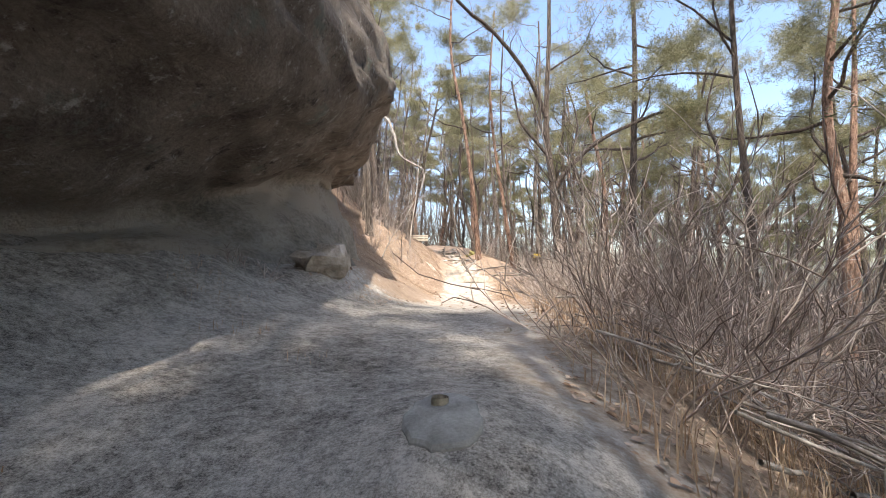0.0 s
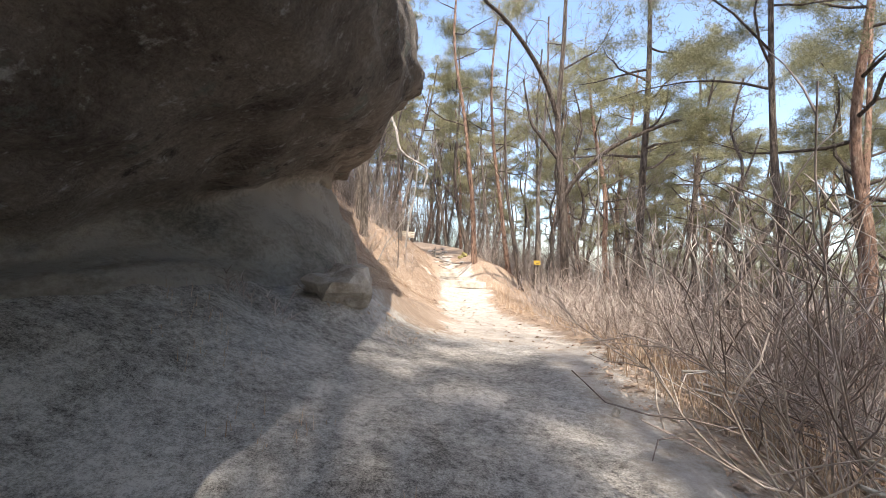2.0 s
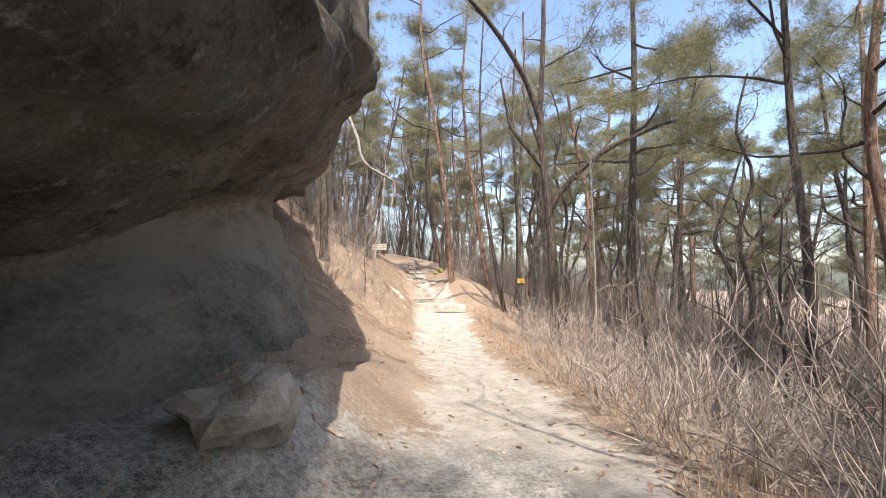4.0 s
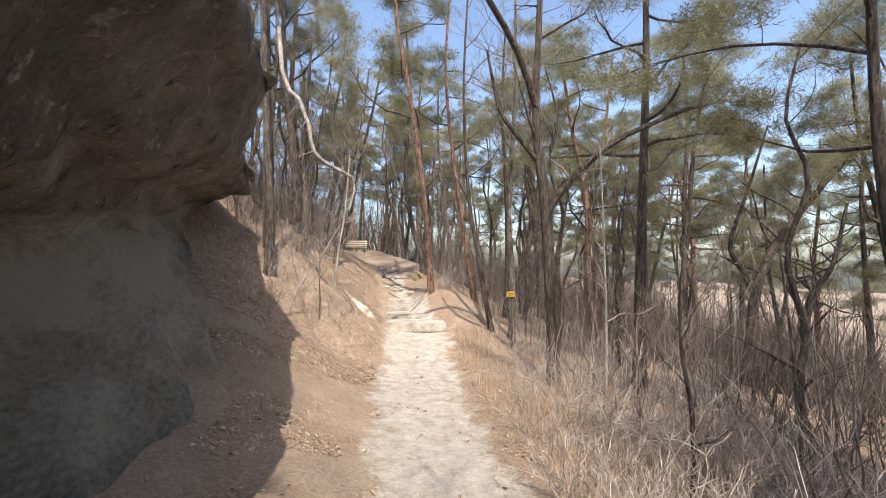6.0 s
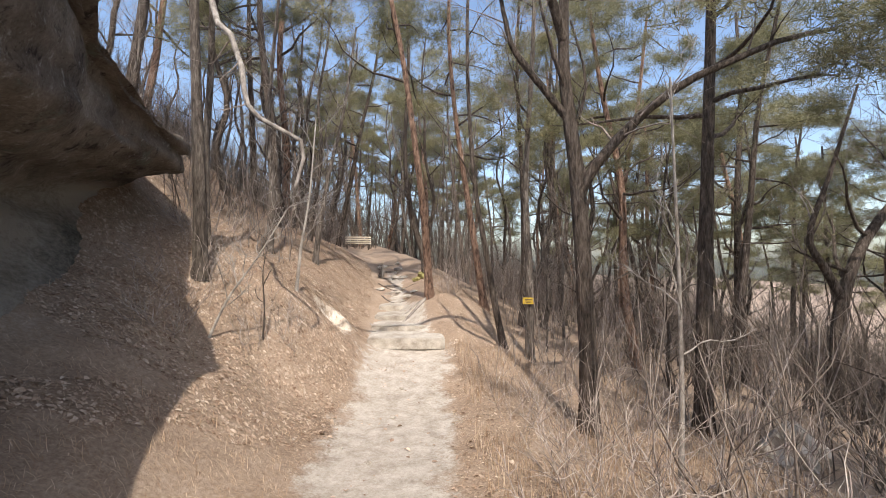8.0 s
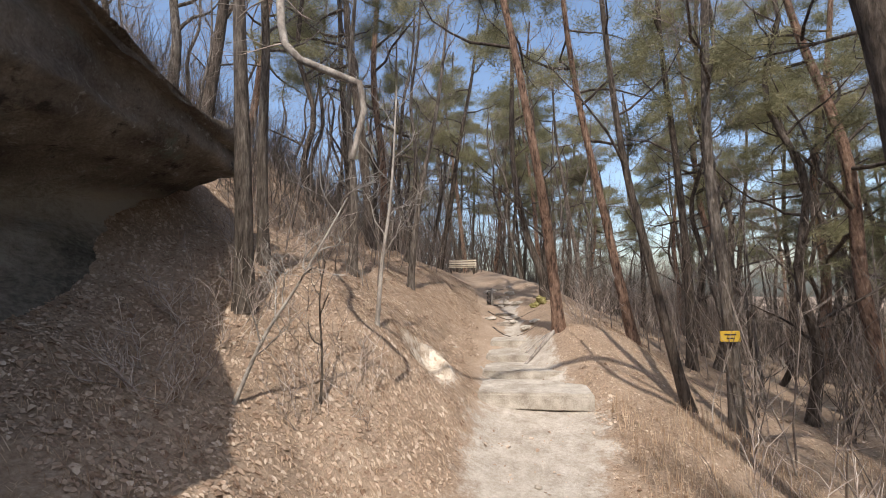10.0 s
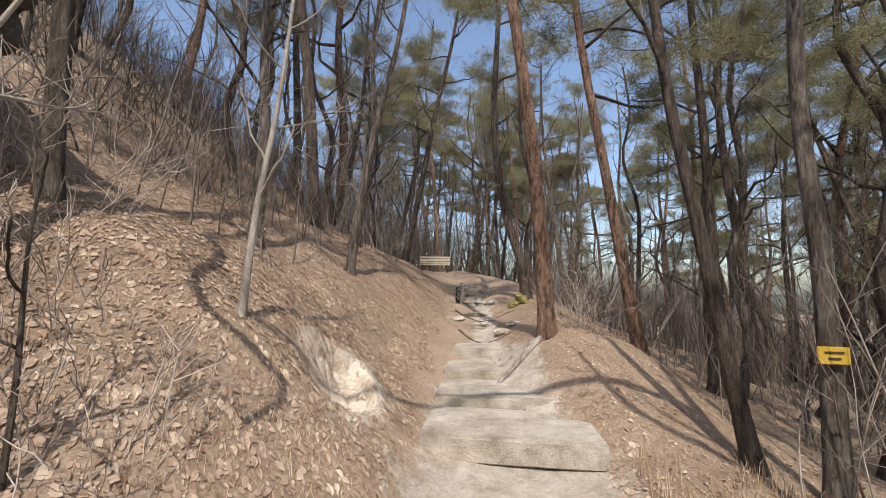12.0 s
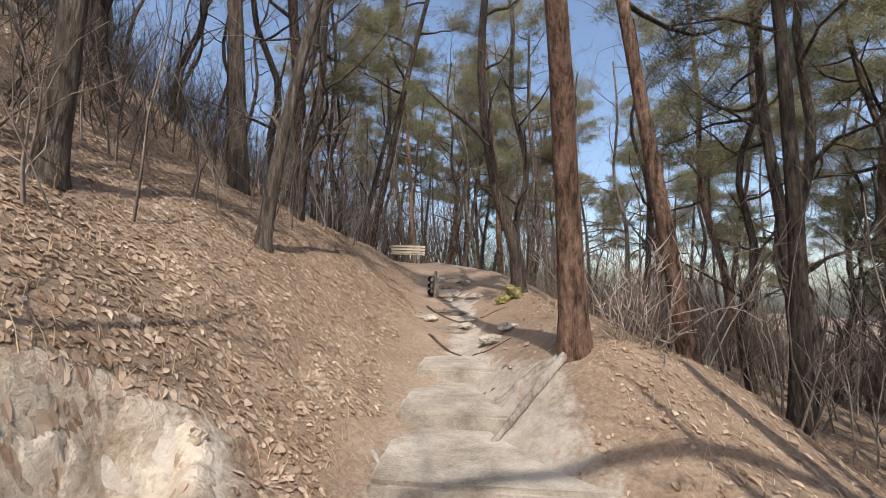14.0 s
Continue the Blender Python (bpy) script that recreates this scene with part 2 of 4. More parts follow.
def tube_arrays(lines, sides=5):
    """Vertices and faces of tapered round stems along the given lines of (points, radii)."""
    V, F, base = [], [], 0
    ang = np.linspace(0, 2 * np.pi, sides, endpoint=False)
    ca, sa = np.cos(ang), np.sin(ang)
    for pts, rad in lines:
        p, r = np.asarray(pts, float), np.asarray(rad, float)
        t = np.gradient(p, axis=0)
        t /= np.linalg.norm(t, axis=1)[:, None] + 1e-9
        ref = np.array([0.31, 0.95, 0.05]) if abs(t[0, 1]) < 0.8 else np.array([1.0, 0.1, 0.0])
        u = np.cross(t, ref)
        u /= np.linalg.norm(u, axis=1)[:, None] + 1e-9
        w = np.cross(t, u)
        ring = p[:, None] + r[:, None, None] * (u[:, None] * ca[None, :, None] + w[:, None] * sa[None, :, None])
        V.append(ring.reshape(-1, 3))
        n = len(p)
        for i in range(n - 1):
            a, b = base + i * sides, base + (i + 1) * sides
            for k in range(sides):
                k2 = (k + 1) % sides
                F.append((a + k, a + k2, b + k2, b + k))
        base += n * sides
    return np.concatenate(V), F


def tubes(name, lines, mat, sides=5):
    V, F = tube_arrays(lines, sides)
    return mesh_of(name, V, F, mat, True)


def curve_through(points, n):
    """n points on a smooth line through the given ones."""
    p = np.asarray(points, float)
    q = np.linspace(0, len(p) - 1, n)
    i = np.clip(np.floor(q).astype(int), 0, len(p) - 2)
    f = (q - i)[:, None]
    a, b, c, d = p[np.maximum(i - 1, 0)], p[i], p[i + 1], p[np.minimum(i + 2, len(p) - 1)]
    return 0.5 * (2 * b + (c - a) * f + (2 * a - 5 * b + 4 * c - d) * f * f + (3 * b - a - 3 * c + d) * f ** 3)


# ---------------------------------------------------------------- ground shape
PY = [-40, 2, 3.9, 5, 6, 8, 10, 12, 15, 17, 18.5, 19.8, 22, 26, 30, 40, 60, 200]
PZ = [-1.5, 0.36, 0.48, 0.82, 0.93, 1.02, 0.9, 0.8, 0.68, 0.6, 0.72, 0.98, 1.36, 2.0, 2.6, 3.5, 4.5, 8.0]
PX = [0.0, -0.3, -0.4, -0.6, -0.8, -0.5, 0.1, 0.2, 0.1, 0.25, 0.35, 0.37, 0.22, 0.0, -0.5, -2.4, -5.0, -20.0]
LU = [0, 0.7, 1.3, 2, 3, 4.5, 8, 20, 60, 400]
LY = [2, 6, 8, 11, 12.4, 15, 17, 19, 21, 26, 40]
LZ = [[0, 0.05, 0.15, 0.45, 0.75, 1.0, 1.6, 4, 12, 60], [0, 0.05, 0.12, 0.5, 0.75, 1.0, 1.6, 4, 12, 60],
      [0, 0.05, 0.2, 0.5, 0.9, 1.5, 2.0, 5, 13, 60], [0, 0.03, 0.2, 0.45, 0.8, 1.5, 2.6, 6, 14, 60],
      [0, 0.03, 0.25, 0.5, 0.9, 1.7, 2.8, 6, 14, 60], [0, 0.05, 0.32, 0.8, 1.35, 2.2, 3.2, 7, 15, 60],
      [0, 0.02, 0.25, 0.75, 1.4, 2.3, 5.0, 12, 24, 70], [0, 0.1, 0.7, 1.4, 2.1, 2.8, 6.2, 14, 26, 70],
      [0, 0.08, 0.4, 1.05, 1.75, 2.7, 6.4, 14, 26, 70], [0, 0.05, 0.5, 1.0, 1.5, 2.3, 5.4, 11, 22, 70],
      [0, 0.05, 0.1, 0.3, 0.5, 0.8, 1.5, 4, 12, 60]]
RU = [0, 0.7, 1.2, 2, 3, 5, 9, 20, 60, 400]
RY = [2, 5, 8, 11, 15, 20, 21.9, 26, 40]
RZ = [[0, -0.02, -0.15, -0.6, -1.1, -1.8, -2.6, -5, -14, -30], [0, -0.02, -0.1, -0.5, -1.0, -1.6, -2.4, -5, -14, -30],
      [0, 0.0, 0.05, -0.2, -0.6, -1.2, -1.9, -4.5, -13, -30], [0, 0.0, 0.05, -0.1, -0.4, -0.9, -1.5, -4, -12, -30],
      [0, 0.0, 0.1, -0.05, -0.3, -0.6, -1.1, -4, -12, -30], [0, 0.0, 0.1, 0.0, -0.35, -0.9, -1.5, -4, -12, -30],
      [0, 0.6, 0.7, 0.4, -0.4, -1.2, -2.0, -4.5, -12, -30], [0, 0.2, 0.35, 0.1, -0.5, -1.3, -2.2, -5, -13, -30],
      [0, 0.05, 0.1, 0.0, -0.5, -1.5, -3.0, -6, -14, -30]]


def rolling(x, y, s, seed=0.0):
    """Rolling relief, about -1 to 1."""
    a = np.sin(x * 1.7 * s + 1.3 * np.sin(y * 1.1 * s + seed)) + np.sin(y * 1.9 * s + 1.7 * np.sin(x * 1.3 * s + 2.1 + seed))
    b = np.sin(x * 3.9 * s + y * 2.3 * s + seed * 2) * 0.5 + np.sin(y * 4.7 * s - x * 3.1 * s + 1.0) * 0.5
    return (a + b) / 3.0


def ground_z(x, y):
    x, y = np.atleast_1d(np.asarray(x, float)), np.atleast_1d(np.asarray(y, float))
    z = sum(np.interp(y + o, PY, PZ) for o in (-0.4, 0.0, 0.4)) / 3
    u = x - np.interp(y, PY, PX)
    idx = np.arange(len(z))
    for U, Y, Z, side in ((LU, LY, LZ, -u), (RU, RY, RZ, u)):
        Z, U = np.asarray(Z), np.asarray(U, float)
        cols = np.array([np.interp(y, Y, Z[:, c]) for c in range(len(U))])
        acc = np.zeros_like(z)
        for o in (-0.18, 0.0, 0.18):
            w = np.clip(side + o, 0, 399)
            k = np.clip(np.searchsorted(U, w, side="right") - 1, 0, len(U) - 2)
            f = (w - U[k]) / (U[k + 1] - U[k])
            acc += cols[k, idx] * (1 - f) + cols[k + 1, idx] * f
        z = z + np.where(side > 0, acc / 3, 0)
    away = np.clip(np.abs(u) / 2.0, 0.15, 1.0)
    z = z + away * (0.06 * rolling(x, y, 1.1) + 0.025 * rolling(x, y, 3.7, 2.0)) + 0.008 * rolling(x, y, 9.0, 1.0)
    # the low hump of rock that carries the mortar slab
    z = z + np.exp(-((x + 1.08) / 0.32) ** 2 - ((y - 20.05) / 0.55) ** 2) * (0.09 * rolling(x, y, 3.3, 3.0) + 0.06 * rolling(x, y, 7.0) + 0.03 * rolling(x, y, 13.0))
    z = z - 0.3 * np.exp(-(((x + 1.2) / 0.26) ** 2 + ((y - 19.8) / 0.42) ** 2 + 0.35 * rolling(x, y, 4.0)) ** 2)
    z = z - 0.16 * np.exp(-((x + 1.15) / 0.1) ** 2 - ((y - 21.6) / 0.14) ** 2) - 0.14 * np.exp(-((x + 0.95) / 0.09) ** 2 - ((y - 20.5) / 0.1) ** 2)
    # the smooth pale ridge that runs from below the overhang to the trail
    z = z + 0.2 * np.exp(-((x + 1.85 - 0.24 * (y - 8.6)) / 0.3) ** 2) * np.clip((y - 8.2) / 0.7, 0, 1) * np.clip((12.8 - y) / 1.6, 0, 1)
    return z + 0.16 * np.exp(-((x + 0.28) / 0.42) ** 2 - ((y - 5.15) / 0.55) ** 2)


def gz(x, y):
    return float(ground_z(x, y)[0])


def axis(dense0, dense1, step, reach):
    a = np.arange(dense0, dense1 + 1e-6, step)
    g, s, v = [], step, 0.0
    while v < reach:
        s *= 1.16
        v += s
        g.append(v)
    g = np.array(g)
    return np.concatenate([(a[0] - g)[::-1], a, a[-1] + g])


gx, gy = axis(-4.5, 5.0, 0.075, 500), axis(1.5, 27.0, 0.085, 600)
GX, GY = [a.ravel() for a in np.meshgrid(gx, gy)]
nx, ny = len(gx), len(gy)
ii = (np.arange(ny - 1)[:, None] * nx + np.arange(nx - 1)[None]).ravel()
ground_me = mesh_of("ground", np.stack([GX, GY, ground_z(GX, GY)], 1), np.stack([ii, ii + 1, ii + 1 + nx, ii + nx], 1).tolist(), GROUND, True)
off_path = GX - np.interp(GY, PY, PX)
half = np.interp(GY, [0, 9, 10, 14, 17, 20, 22, 23.5, 40], [1.3, 1.1, 0.8, 0.7, 0.85, 0.8, 0.5, 0.24, 0.2])
sand_zone = np.clip(1.05 - 0.55 * (np.abs(off_path + 0.2 * rolling(GX, GY, 1.3, 5.0) + 0.08 * rolling(GX, GY, 4.0, 1.0)) / half) ** 2, 0, 1)
sand_zone *= np.clip((29.5 - GY) / 3.0, 0, 1)
rock_zone = np.clip((10.6 - GY) / 2.0, 0, 1) * np.clip((0.75 + 0.1 * (9 - GY) - off_path) / 0.5, 0, 1)
clay_zone = np.maximum(np.exp(-((GX + 1.08) / 0.38) ** 2 - ((GY - 19.85) / 0.7) ** 2), 0.75 * np.exp(-((GX + 1.02) / 0.12) ** 2 - ((GY - 21.55) / 0.22) ** 2))
for zname, values in (("sand", sand_zone), ("rock", rock_zone), ("clay", clay_zone)):
    layer = ground_me.attributes.new(zname, 'FLOAT', 'POINT')
    layer.data.foreach_set("value", values.astype(np.float32))
ground = tagged(new("ground", ground_me), "hillside trail of sand, bare rock and brown leaf litter", "ground", kind="structure")

# ---------------------------------------------------------------- the overhanging rock
# per station along the trail: foot, crease, lip, brow (x, z each)
ROCK_Y = [-6.0, 0.5, 2.5, 4.5, 6.5, 8.0, 9.0, 10.0, 11.6, 12.5, 13.6, 14.5, 15.3, 16.5, 18.0, 18.9, 19.6]
FOOT = [(-4.6, 1.0), (-4.0, 1.2), (-3.7, 1.2), (-3.3, 1.35), (-2.95, 1.42), (-2.6, 1.5), (-2.35, 1.4), (-2.15, 1.25), (-2.1, 1.2), (-2.05, 1.2), (-2.3, 1.4), (-2.9, 1.7), (-3.3, 2.0), (-3.8, 2.4), (-4.5, 2.9), (-4.8, 3.2), (-6.0, 3.4)]
CREASE = [(-5.2, 1.3), (-4.6, 1.4), (-4.2, 1.45), (-3.7, 1.55), (-3.3, 1.65), (-3.1, 1.95), (-3.1, 2.3), (-3.1, 2.6), (-3.0, 2.95), (-2.95, 3.15), (-3.3, 3.25), (-3.8, 3.35), (-4.1, 3.4), (-4.6, 3.7), (-4.8, 3.9), (-5.0, 4.1), (-6.2, 4.2)]
LIP = [(-2.9, 3.0), (-2.6, 2.9), (-2.1, 2.75), (-1.75, 2.6), (-1.5, 2.66), (-1.5, 2.88), (-1.58, 3.1), (-1.72, 3.38), (-2.0, 3.75), (-2.15, 3.95), (-2.25, 4.15), (-2.55, 4.25), (-2.9, 4.3), (-3.3, 4.4), (-3.6, 4.48), (-3.75, 4.5), (-5.2, 4.5)]
BROW = [(-2.9, 4.0), (-2.6, 3.9), (-2.0, 3.7), (-1.6, 3.4), (-1.3, 3.2), (-1.25, 3.4), (-1.2, 3.65), (-1.14, 3.98), (-1.55, 4.4), (-1.75, 4.7), (-1.9, 4.95), (-2.4, 5.0), (-2.85, 4.95), (-3.25, 4.9), (-3.6, 4.8), (-3.8, 4.8), (-5.2, 4.8)]


def rock_mesh():
    ys = np.concatenate([np.linspace(-6, 2.4, 40), np.linspace(2.5, 19.5, 270)])
    rows = []
    for y in ys:
        f, c, l, b = [np.array([np.interp(y, ROCK_Y, [v[k] for v in src]) for k in (0, 1)]) for src in (FOOT, CREASE, LIP, BROW)]
        # the unseen rear is raised higher so that it shades the trail's start
        rise = np.interp(y, [-6, 8, 10, 11.6, 13.6, 19.5], [4.5, 3.0, 1.5, 0.8, 0.2, 0.05])
        top = np.array([b[0] - 0.45 * rise, b[1] + rise])
        prof = [f + (0.1, -1.0), f, f * 0.5 + c * 0.5 + (0.05, 0), c + (0.06, -0.1), c + (0.08, 0.08), c * 0.6 + l * 0.4 + (0.0, 0.02), c * 0.25 + l * 0.75 + (0, -0.03), l, b,
                b * 0.6 + top * 0.4 + (0.12, 0), top, top + (-1.6, 0.25 * rise + 0.1), top + (-5, 0.3), top + (-8, -6)]
        rows.append(curve_through(prof, 110))
    R = np.array(rows)
    n, m = R.shape[:2]
    V = np.zeros((n, m, 3))
    V[..., 0], V[..., 1], V[..., 2] = R[..., 0], ys[:, None], R[..., 1]
    nor = np.cross(np.gradient(V, axis=0), np.gradient(V, axis=1))
    nor /= np.linalg.norm(nor, axis=2)[..., None] + 1e-9
    flat = V.reshape(-1, 3)
    wall = np.tile(np.clip((0.36 - np.linspace(0, 1, m)) / 0.05, 0, 1), n)
    strata = np.sin(flat[:, 2] * 9.0 + 1.6 * np.sin(flat[:, 1] * 0.7) + 0.8 * np.sin(flat[:, 0] * 1.9))
    d = np.array([0.16 * noise.fractal(Vector((p[0] * 0.5, p[1] * 0.35, p[2] * 0.8)), 1.0, 2.0, 4)
                  + 0.06 * noise.fractal(Vector((p[0] * 2.2 + 7, p[1] * 1.4, p[2] * 3.5)), 0.8, 2.1, 6) - 0.07 * max(0.0, noise.noise(Vector((p[0] * 0.3, p[1] * 0.25, p[2] * 2.6))) - 0.15) for p in flat.tolist()])
    d = d * (1 - 0.15 * wall) - 0.07 * (1 - wall) * np.clip(strata - 0.45, 0, 1) * 2
    # a rounded rib down the end of the wall, and a hollow beside it
    along = flat[:, 1] - 13.1 - 0.35 * (3.2 - flat[:, 2])
    d = d + wall * (0.2 * np.exp(-(along / 0.14) ** 2) - 0.12 * np.exp(-((along + 0.45) / 0.25) ** 2))
    V = flat + nor.reshape(-1, 3) * d[:, None]
    ii = (np.arange(n - 1)[:, None] * m + np.arange(m - 1)[None]).ravel()
    me = mesh_of("overhanging_rock", V, np.stack([ii, ii + 1, ii + 1 + m, ii + m], 1).tolist(), ROCK, True)
    me.attributes.new("wall", 'FLOAT', 'POINT').data.foreach_set("value", wall.astype(np.float32))
    return me


overhang = tagged(new("overhanging_rock", rock_mesh()), "huge brown overhanging boulder with grey lichen beside the trail", "rock")

# ---------------------------------------------------------------- trees
def wander(p, d, length, r0, r1, n, r, bend=0.25, lift=0.0):
    """A crooked tapering stem from p along d."""
    p, d = np.array(p, float), np.array(d, float)
    d /= np.linalg.norm(d)
    pts, step = [p.copy()], length / (n - 1)
    for _ in range(n - 1):
        d = d + np.array([r.gauss(0, bend), r.gauss(0, bend), r.gauss(0, bend) + lift])
        d /= np.linalg.norm(d)
        p = p + d * step
        pts.append(p.copy())
    return np.array(pts), np.linspace(r0, r1, n)


def side_way(r, tilt):
    a = r.uniform(0, 2 * math.pi)
    return np.array([math.cos(a) * math.cos(tilt), math.sin(a) * math.cos(tilt), math.sin(tilt)])


def twigs_from(lines, r, per, length, depth, start=0.25, rad=0.35):
    """Side shoots off each line, and shoots off those in turn."""
    out, level = [], lines
    for k in range(depth):
        nxt = []
        for pts, radii in level:
            for _ in range(per if k == 0 else max(2, per - 1)):
                f = r.uniform(start, 1.0) * (len(pts) - 1)
                i = min(int(f), len(pts) - 2)
                p = pts[i] + (pts[i + 1] - pts[i]) * (f - i)
                d = pts[i + 1] - pts[i]
                d = d / (np.linalg.norm(d) + 1e-9) + side_way(r, r.uniform(-0.2, 0.7)) * 1.0
                ln = length * (0.6 ** k) * r.uniform(0.5, 1.2)
                nxt.append(wander(p, d, ln, max(0.004, radii[i] * rad), 0.002, 4 if k == 0 else 3, r, 0.25, 0.05))
        out += nxt
        level = nxt
    return out


def needles_at(spots, r, count, length):
    """Tufts of slim needles round the given places."""
    n = len(spots)
    g = np.random.default_rng(r.randrange(10 ** 6))
    c = np.repeat(np.asarray(spots, float), count, axis=0)
    d = g.normal(size=(n * count, 3))
    d[:, 2] = d[:, 2] * 0.8 + 0.35
    d /= np.linalg.norm(d, axis=1)[:, None]
    root = c + g.normal(size=c.shape) * length * 0.33
    w = np.cross(d, g.normal(size=d.shape))
    w /= np.linalg.norm(w, axis=1)[:, None] + 1e-9
    ln = (length * g.uniform(0.6, 1.2, n * count))[:, None]
    V = np.stack([root - w * length * 0.034, root + w * length * 0.034, root + d * ln], 1).reshape(-1, 3)
    return V, np.arange(len(V)).reshape(-1, 3).tolist()


def pine(at, trunk, r0, label, seed, bark=PINE_BARK, crown_from=0.5, tufts=1000, spread=2.2, needle=0.2, count=20, group="pines on the slope", limbs=12):
    """A pine: trunk line (relative to its foot), limbs, and a crown of needle tufts."""
    r = random.Random(seed)
    t = thing("pine_tree", at, label, "pine tree", group)
    line = curve_through(trunk, 18)
    rad = np.linspace(r0, r0 * 0.3, 18)
    rad[0] *= 1.35
    rad[1] *= 1.1
    part("trunk", tubes("trunk", [(line, rad)], bark, 10), t)
    bl, spots = [], []
    for k in range(limbs):
        f = min(0.995, crown_from + (1 - crown_from) * (k + r.random()) / limbs)
        i = min(int(f * 17), 16)
        p = line[i] + (line[i + 1] - line[i]) * (f * 17 - i)
        ln = spread * (1.15 - 0.6 * (f - crown_from) / (1 - crown_from)) * r.uniform(0.6, 1.15)
        bl.append(wander(p, side_way(r, r.uniform(-0.15, 0.35)), ln, max(0.02, rad[i] * 0.5), 0.008, 7, r, 0.22, 0.03))
    sub = twigs_from(bl, r, 7, spread * 0.42, 1, 0.3)
    for one in bl:
        part("branch", tubes("branch", [one], DARK_BARK, 5), t)
    tagged(part("twig", tubes("twig", sub, DARK_BARK, 3), t), kind="stuff")
    pads = [pts[-1] for pts, _ in bl] + [pts[r.randint(2, 3)] for pts, _ in sub if r.random() < 0.75]
    for q in pads:
        wide = r.uniform(0.16, 0.34)
        for _ in range(max(3, int(tufts / len(pads) * r.uniform(0.5, 1.5)))):
            spots.append(q + np.array([r.gauss(0, wide), r.gauss(0, wide), r.gauss(0.04, 0.075)]))
    V, F = needles_at(spots, r, count, needle)
    tagged(part("crown", mesh_of("crown", V, F, NEEDLE), t, "yellow-green needle crown"), kind="stuff")
    return t


def bare_tree(at, trunk, r0, label, seed, bark=OAK_BARK, limbs=8, spread=2.2, per=6, depth=2, start=0.35, extra=(), category="tree", name="bare_tree", group="bare trees on the slope", taper=0.3, lift=0.08, twig=TWIG, limb_bark=None):
    r = random.Random(seed)
    t = thing(name, at, label, category, group)
    line = curve_through(trunk, 18)
    rad = np.linspace(r0, r0 * taper, 18)
    rad[0] *= 1.4
    rad[1] *= 1.12
    big = [(curve_through(e[0], 12), np.linspace(e[1], e[2], 12)) for e in extra]
    part("trunk", tubes("trunk", [(line, rad)], bark, 9), t)
    bl = []
    for k in range(limbs):
        f = start + (1 - start) * (k + r.random()) / limbs
        i = min(int(f * 17), 16)
        p = line[i] + (line[i + 1] - line[i]) * (f * 17 - i)
        bl.append(wander(p, side_way(r, r.uniform(0.3, 1.0)), spread * r.uniform(0.5, 1.1), max(0.008, rad[i] * 0.45), 0.005, 8, r, 0.17, lift))
    for e in big:
        part("limb", tubes("limb", [e], limb_bark or bark, 8), t)
    for one in bl:
        part("branch", tubes("branch", [one], bark, 5), t)
    tw = twigs_from(bl + big, r, per, spread * 0.5, depth)
    if tw:
        tagged(part("twig", tubes("twig", tw, twig, 3), t, "bare grey twigs"), kind="stuff")
    return t


def on_ground(x, y, sink=0.06):
    return (x, y, gz(x, y) - sink)


# fitted trees beside the trail
pine(on_ground(0.97, 21.98), [(0, 0, 0), (-0.12, -0.1, 1.6), (-0.33, -0.45, 3.2), (-0.75, -0.5, 6.0), (-1.3, -0.5, 9.0), (-1.2, -0.4, 12.5)], 0.115, "leaning red pine with flaking orange bark beside the steps", 11, crown_from=0.55, spread=2.6)
pine(on_ground(2.75, 23.6), [(0, 0, 0), (-0.25, 0, 1.5), (-0.5, 0.1, 3.2), (-0.95, 0.1, 6.0), (-1.2, 0, 9.0), (-1.0, 0, 12.5)], 0.12, "tall red pine with orange upper trunk", 12, crown_from=0.5, spread=3.0, tufts=1500)
bare_tree(on_ground(1.05, 26.3), [(0, 0, 0), (-0.1, 0, 0.9), (-0.5, 0.1, 2.2), (-0.8, 0.2, 4.5), (-0.7, 0.3, 8), (-0.9, 0.3, 11)], 0.14, "dark leaning tree with mossy foot beside the trail", 13, DARK_BARK, 7)
bare_tree(on_ground(2.55, 20.2), [(0, 0, 0), (-0.22, -0.05, 1.0), (-0.45, -0.1, 2.2), (-0.75, -0.1, 4.0), (-0.9, 0, 7.0), (-0.8, 0, 10.0)], 0.085, "slim dark trunk leaning over the slope", 14, DARK_BARK, 6, start=0.55)
bare_tree(on_ground(3.08, 20.0), [(0, 0, 0), (-0.02, 0, 2.0), (-0.1, 0.05, 4.0), (0.05, 0, 7.5), (0.0, 0, 10.5)], 0.1, "upright grey tree carrying a yellow sign", 15, OAK_BARK, 7, start=0.5)
bare_tree(on_ground(3.9, 23.6), [(0, 0, 0), (0.05, 0, 2.0), (0.0, 0.05, 4.5), (-0.2, 0, 8), (-0.1, 0, 11)], 0.11, "dark upright trunk on the falling slope", 16, DARK_BARK, 6, start=0.5)
bare_tree(on_ground(-1.72, 19.05), [(0, 0, 0), (0.08, 0, 0.9), (0.22, 0, 1.9), (0.3, 0.05, 3.4)], 0.035, "slender pale sapling on the leafy bank", 17, PALE_BARK, 7, 1.0, 4, 2, 0.3, name="sapling", category="sapling", group="saplings on the bank", twig=PALE_BARK)
bare_tree(on_ground(-2.2, 23.0), [(0, 0, 0), (0.1, 0, 1.0), (0.3, 0.1, 2.5), (0.7, 0.2, 4.5), (1.0, 0.3, 7)], 0.09, "grey forked tree on the leafy bank", 18, OAK_BARK, 8, 1.8, 5, 2, 0.3)
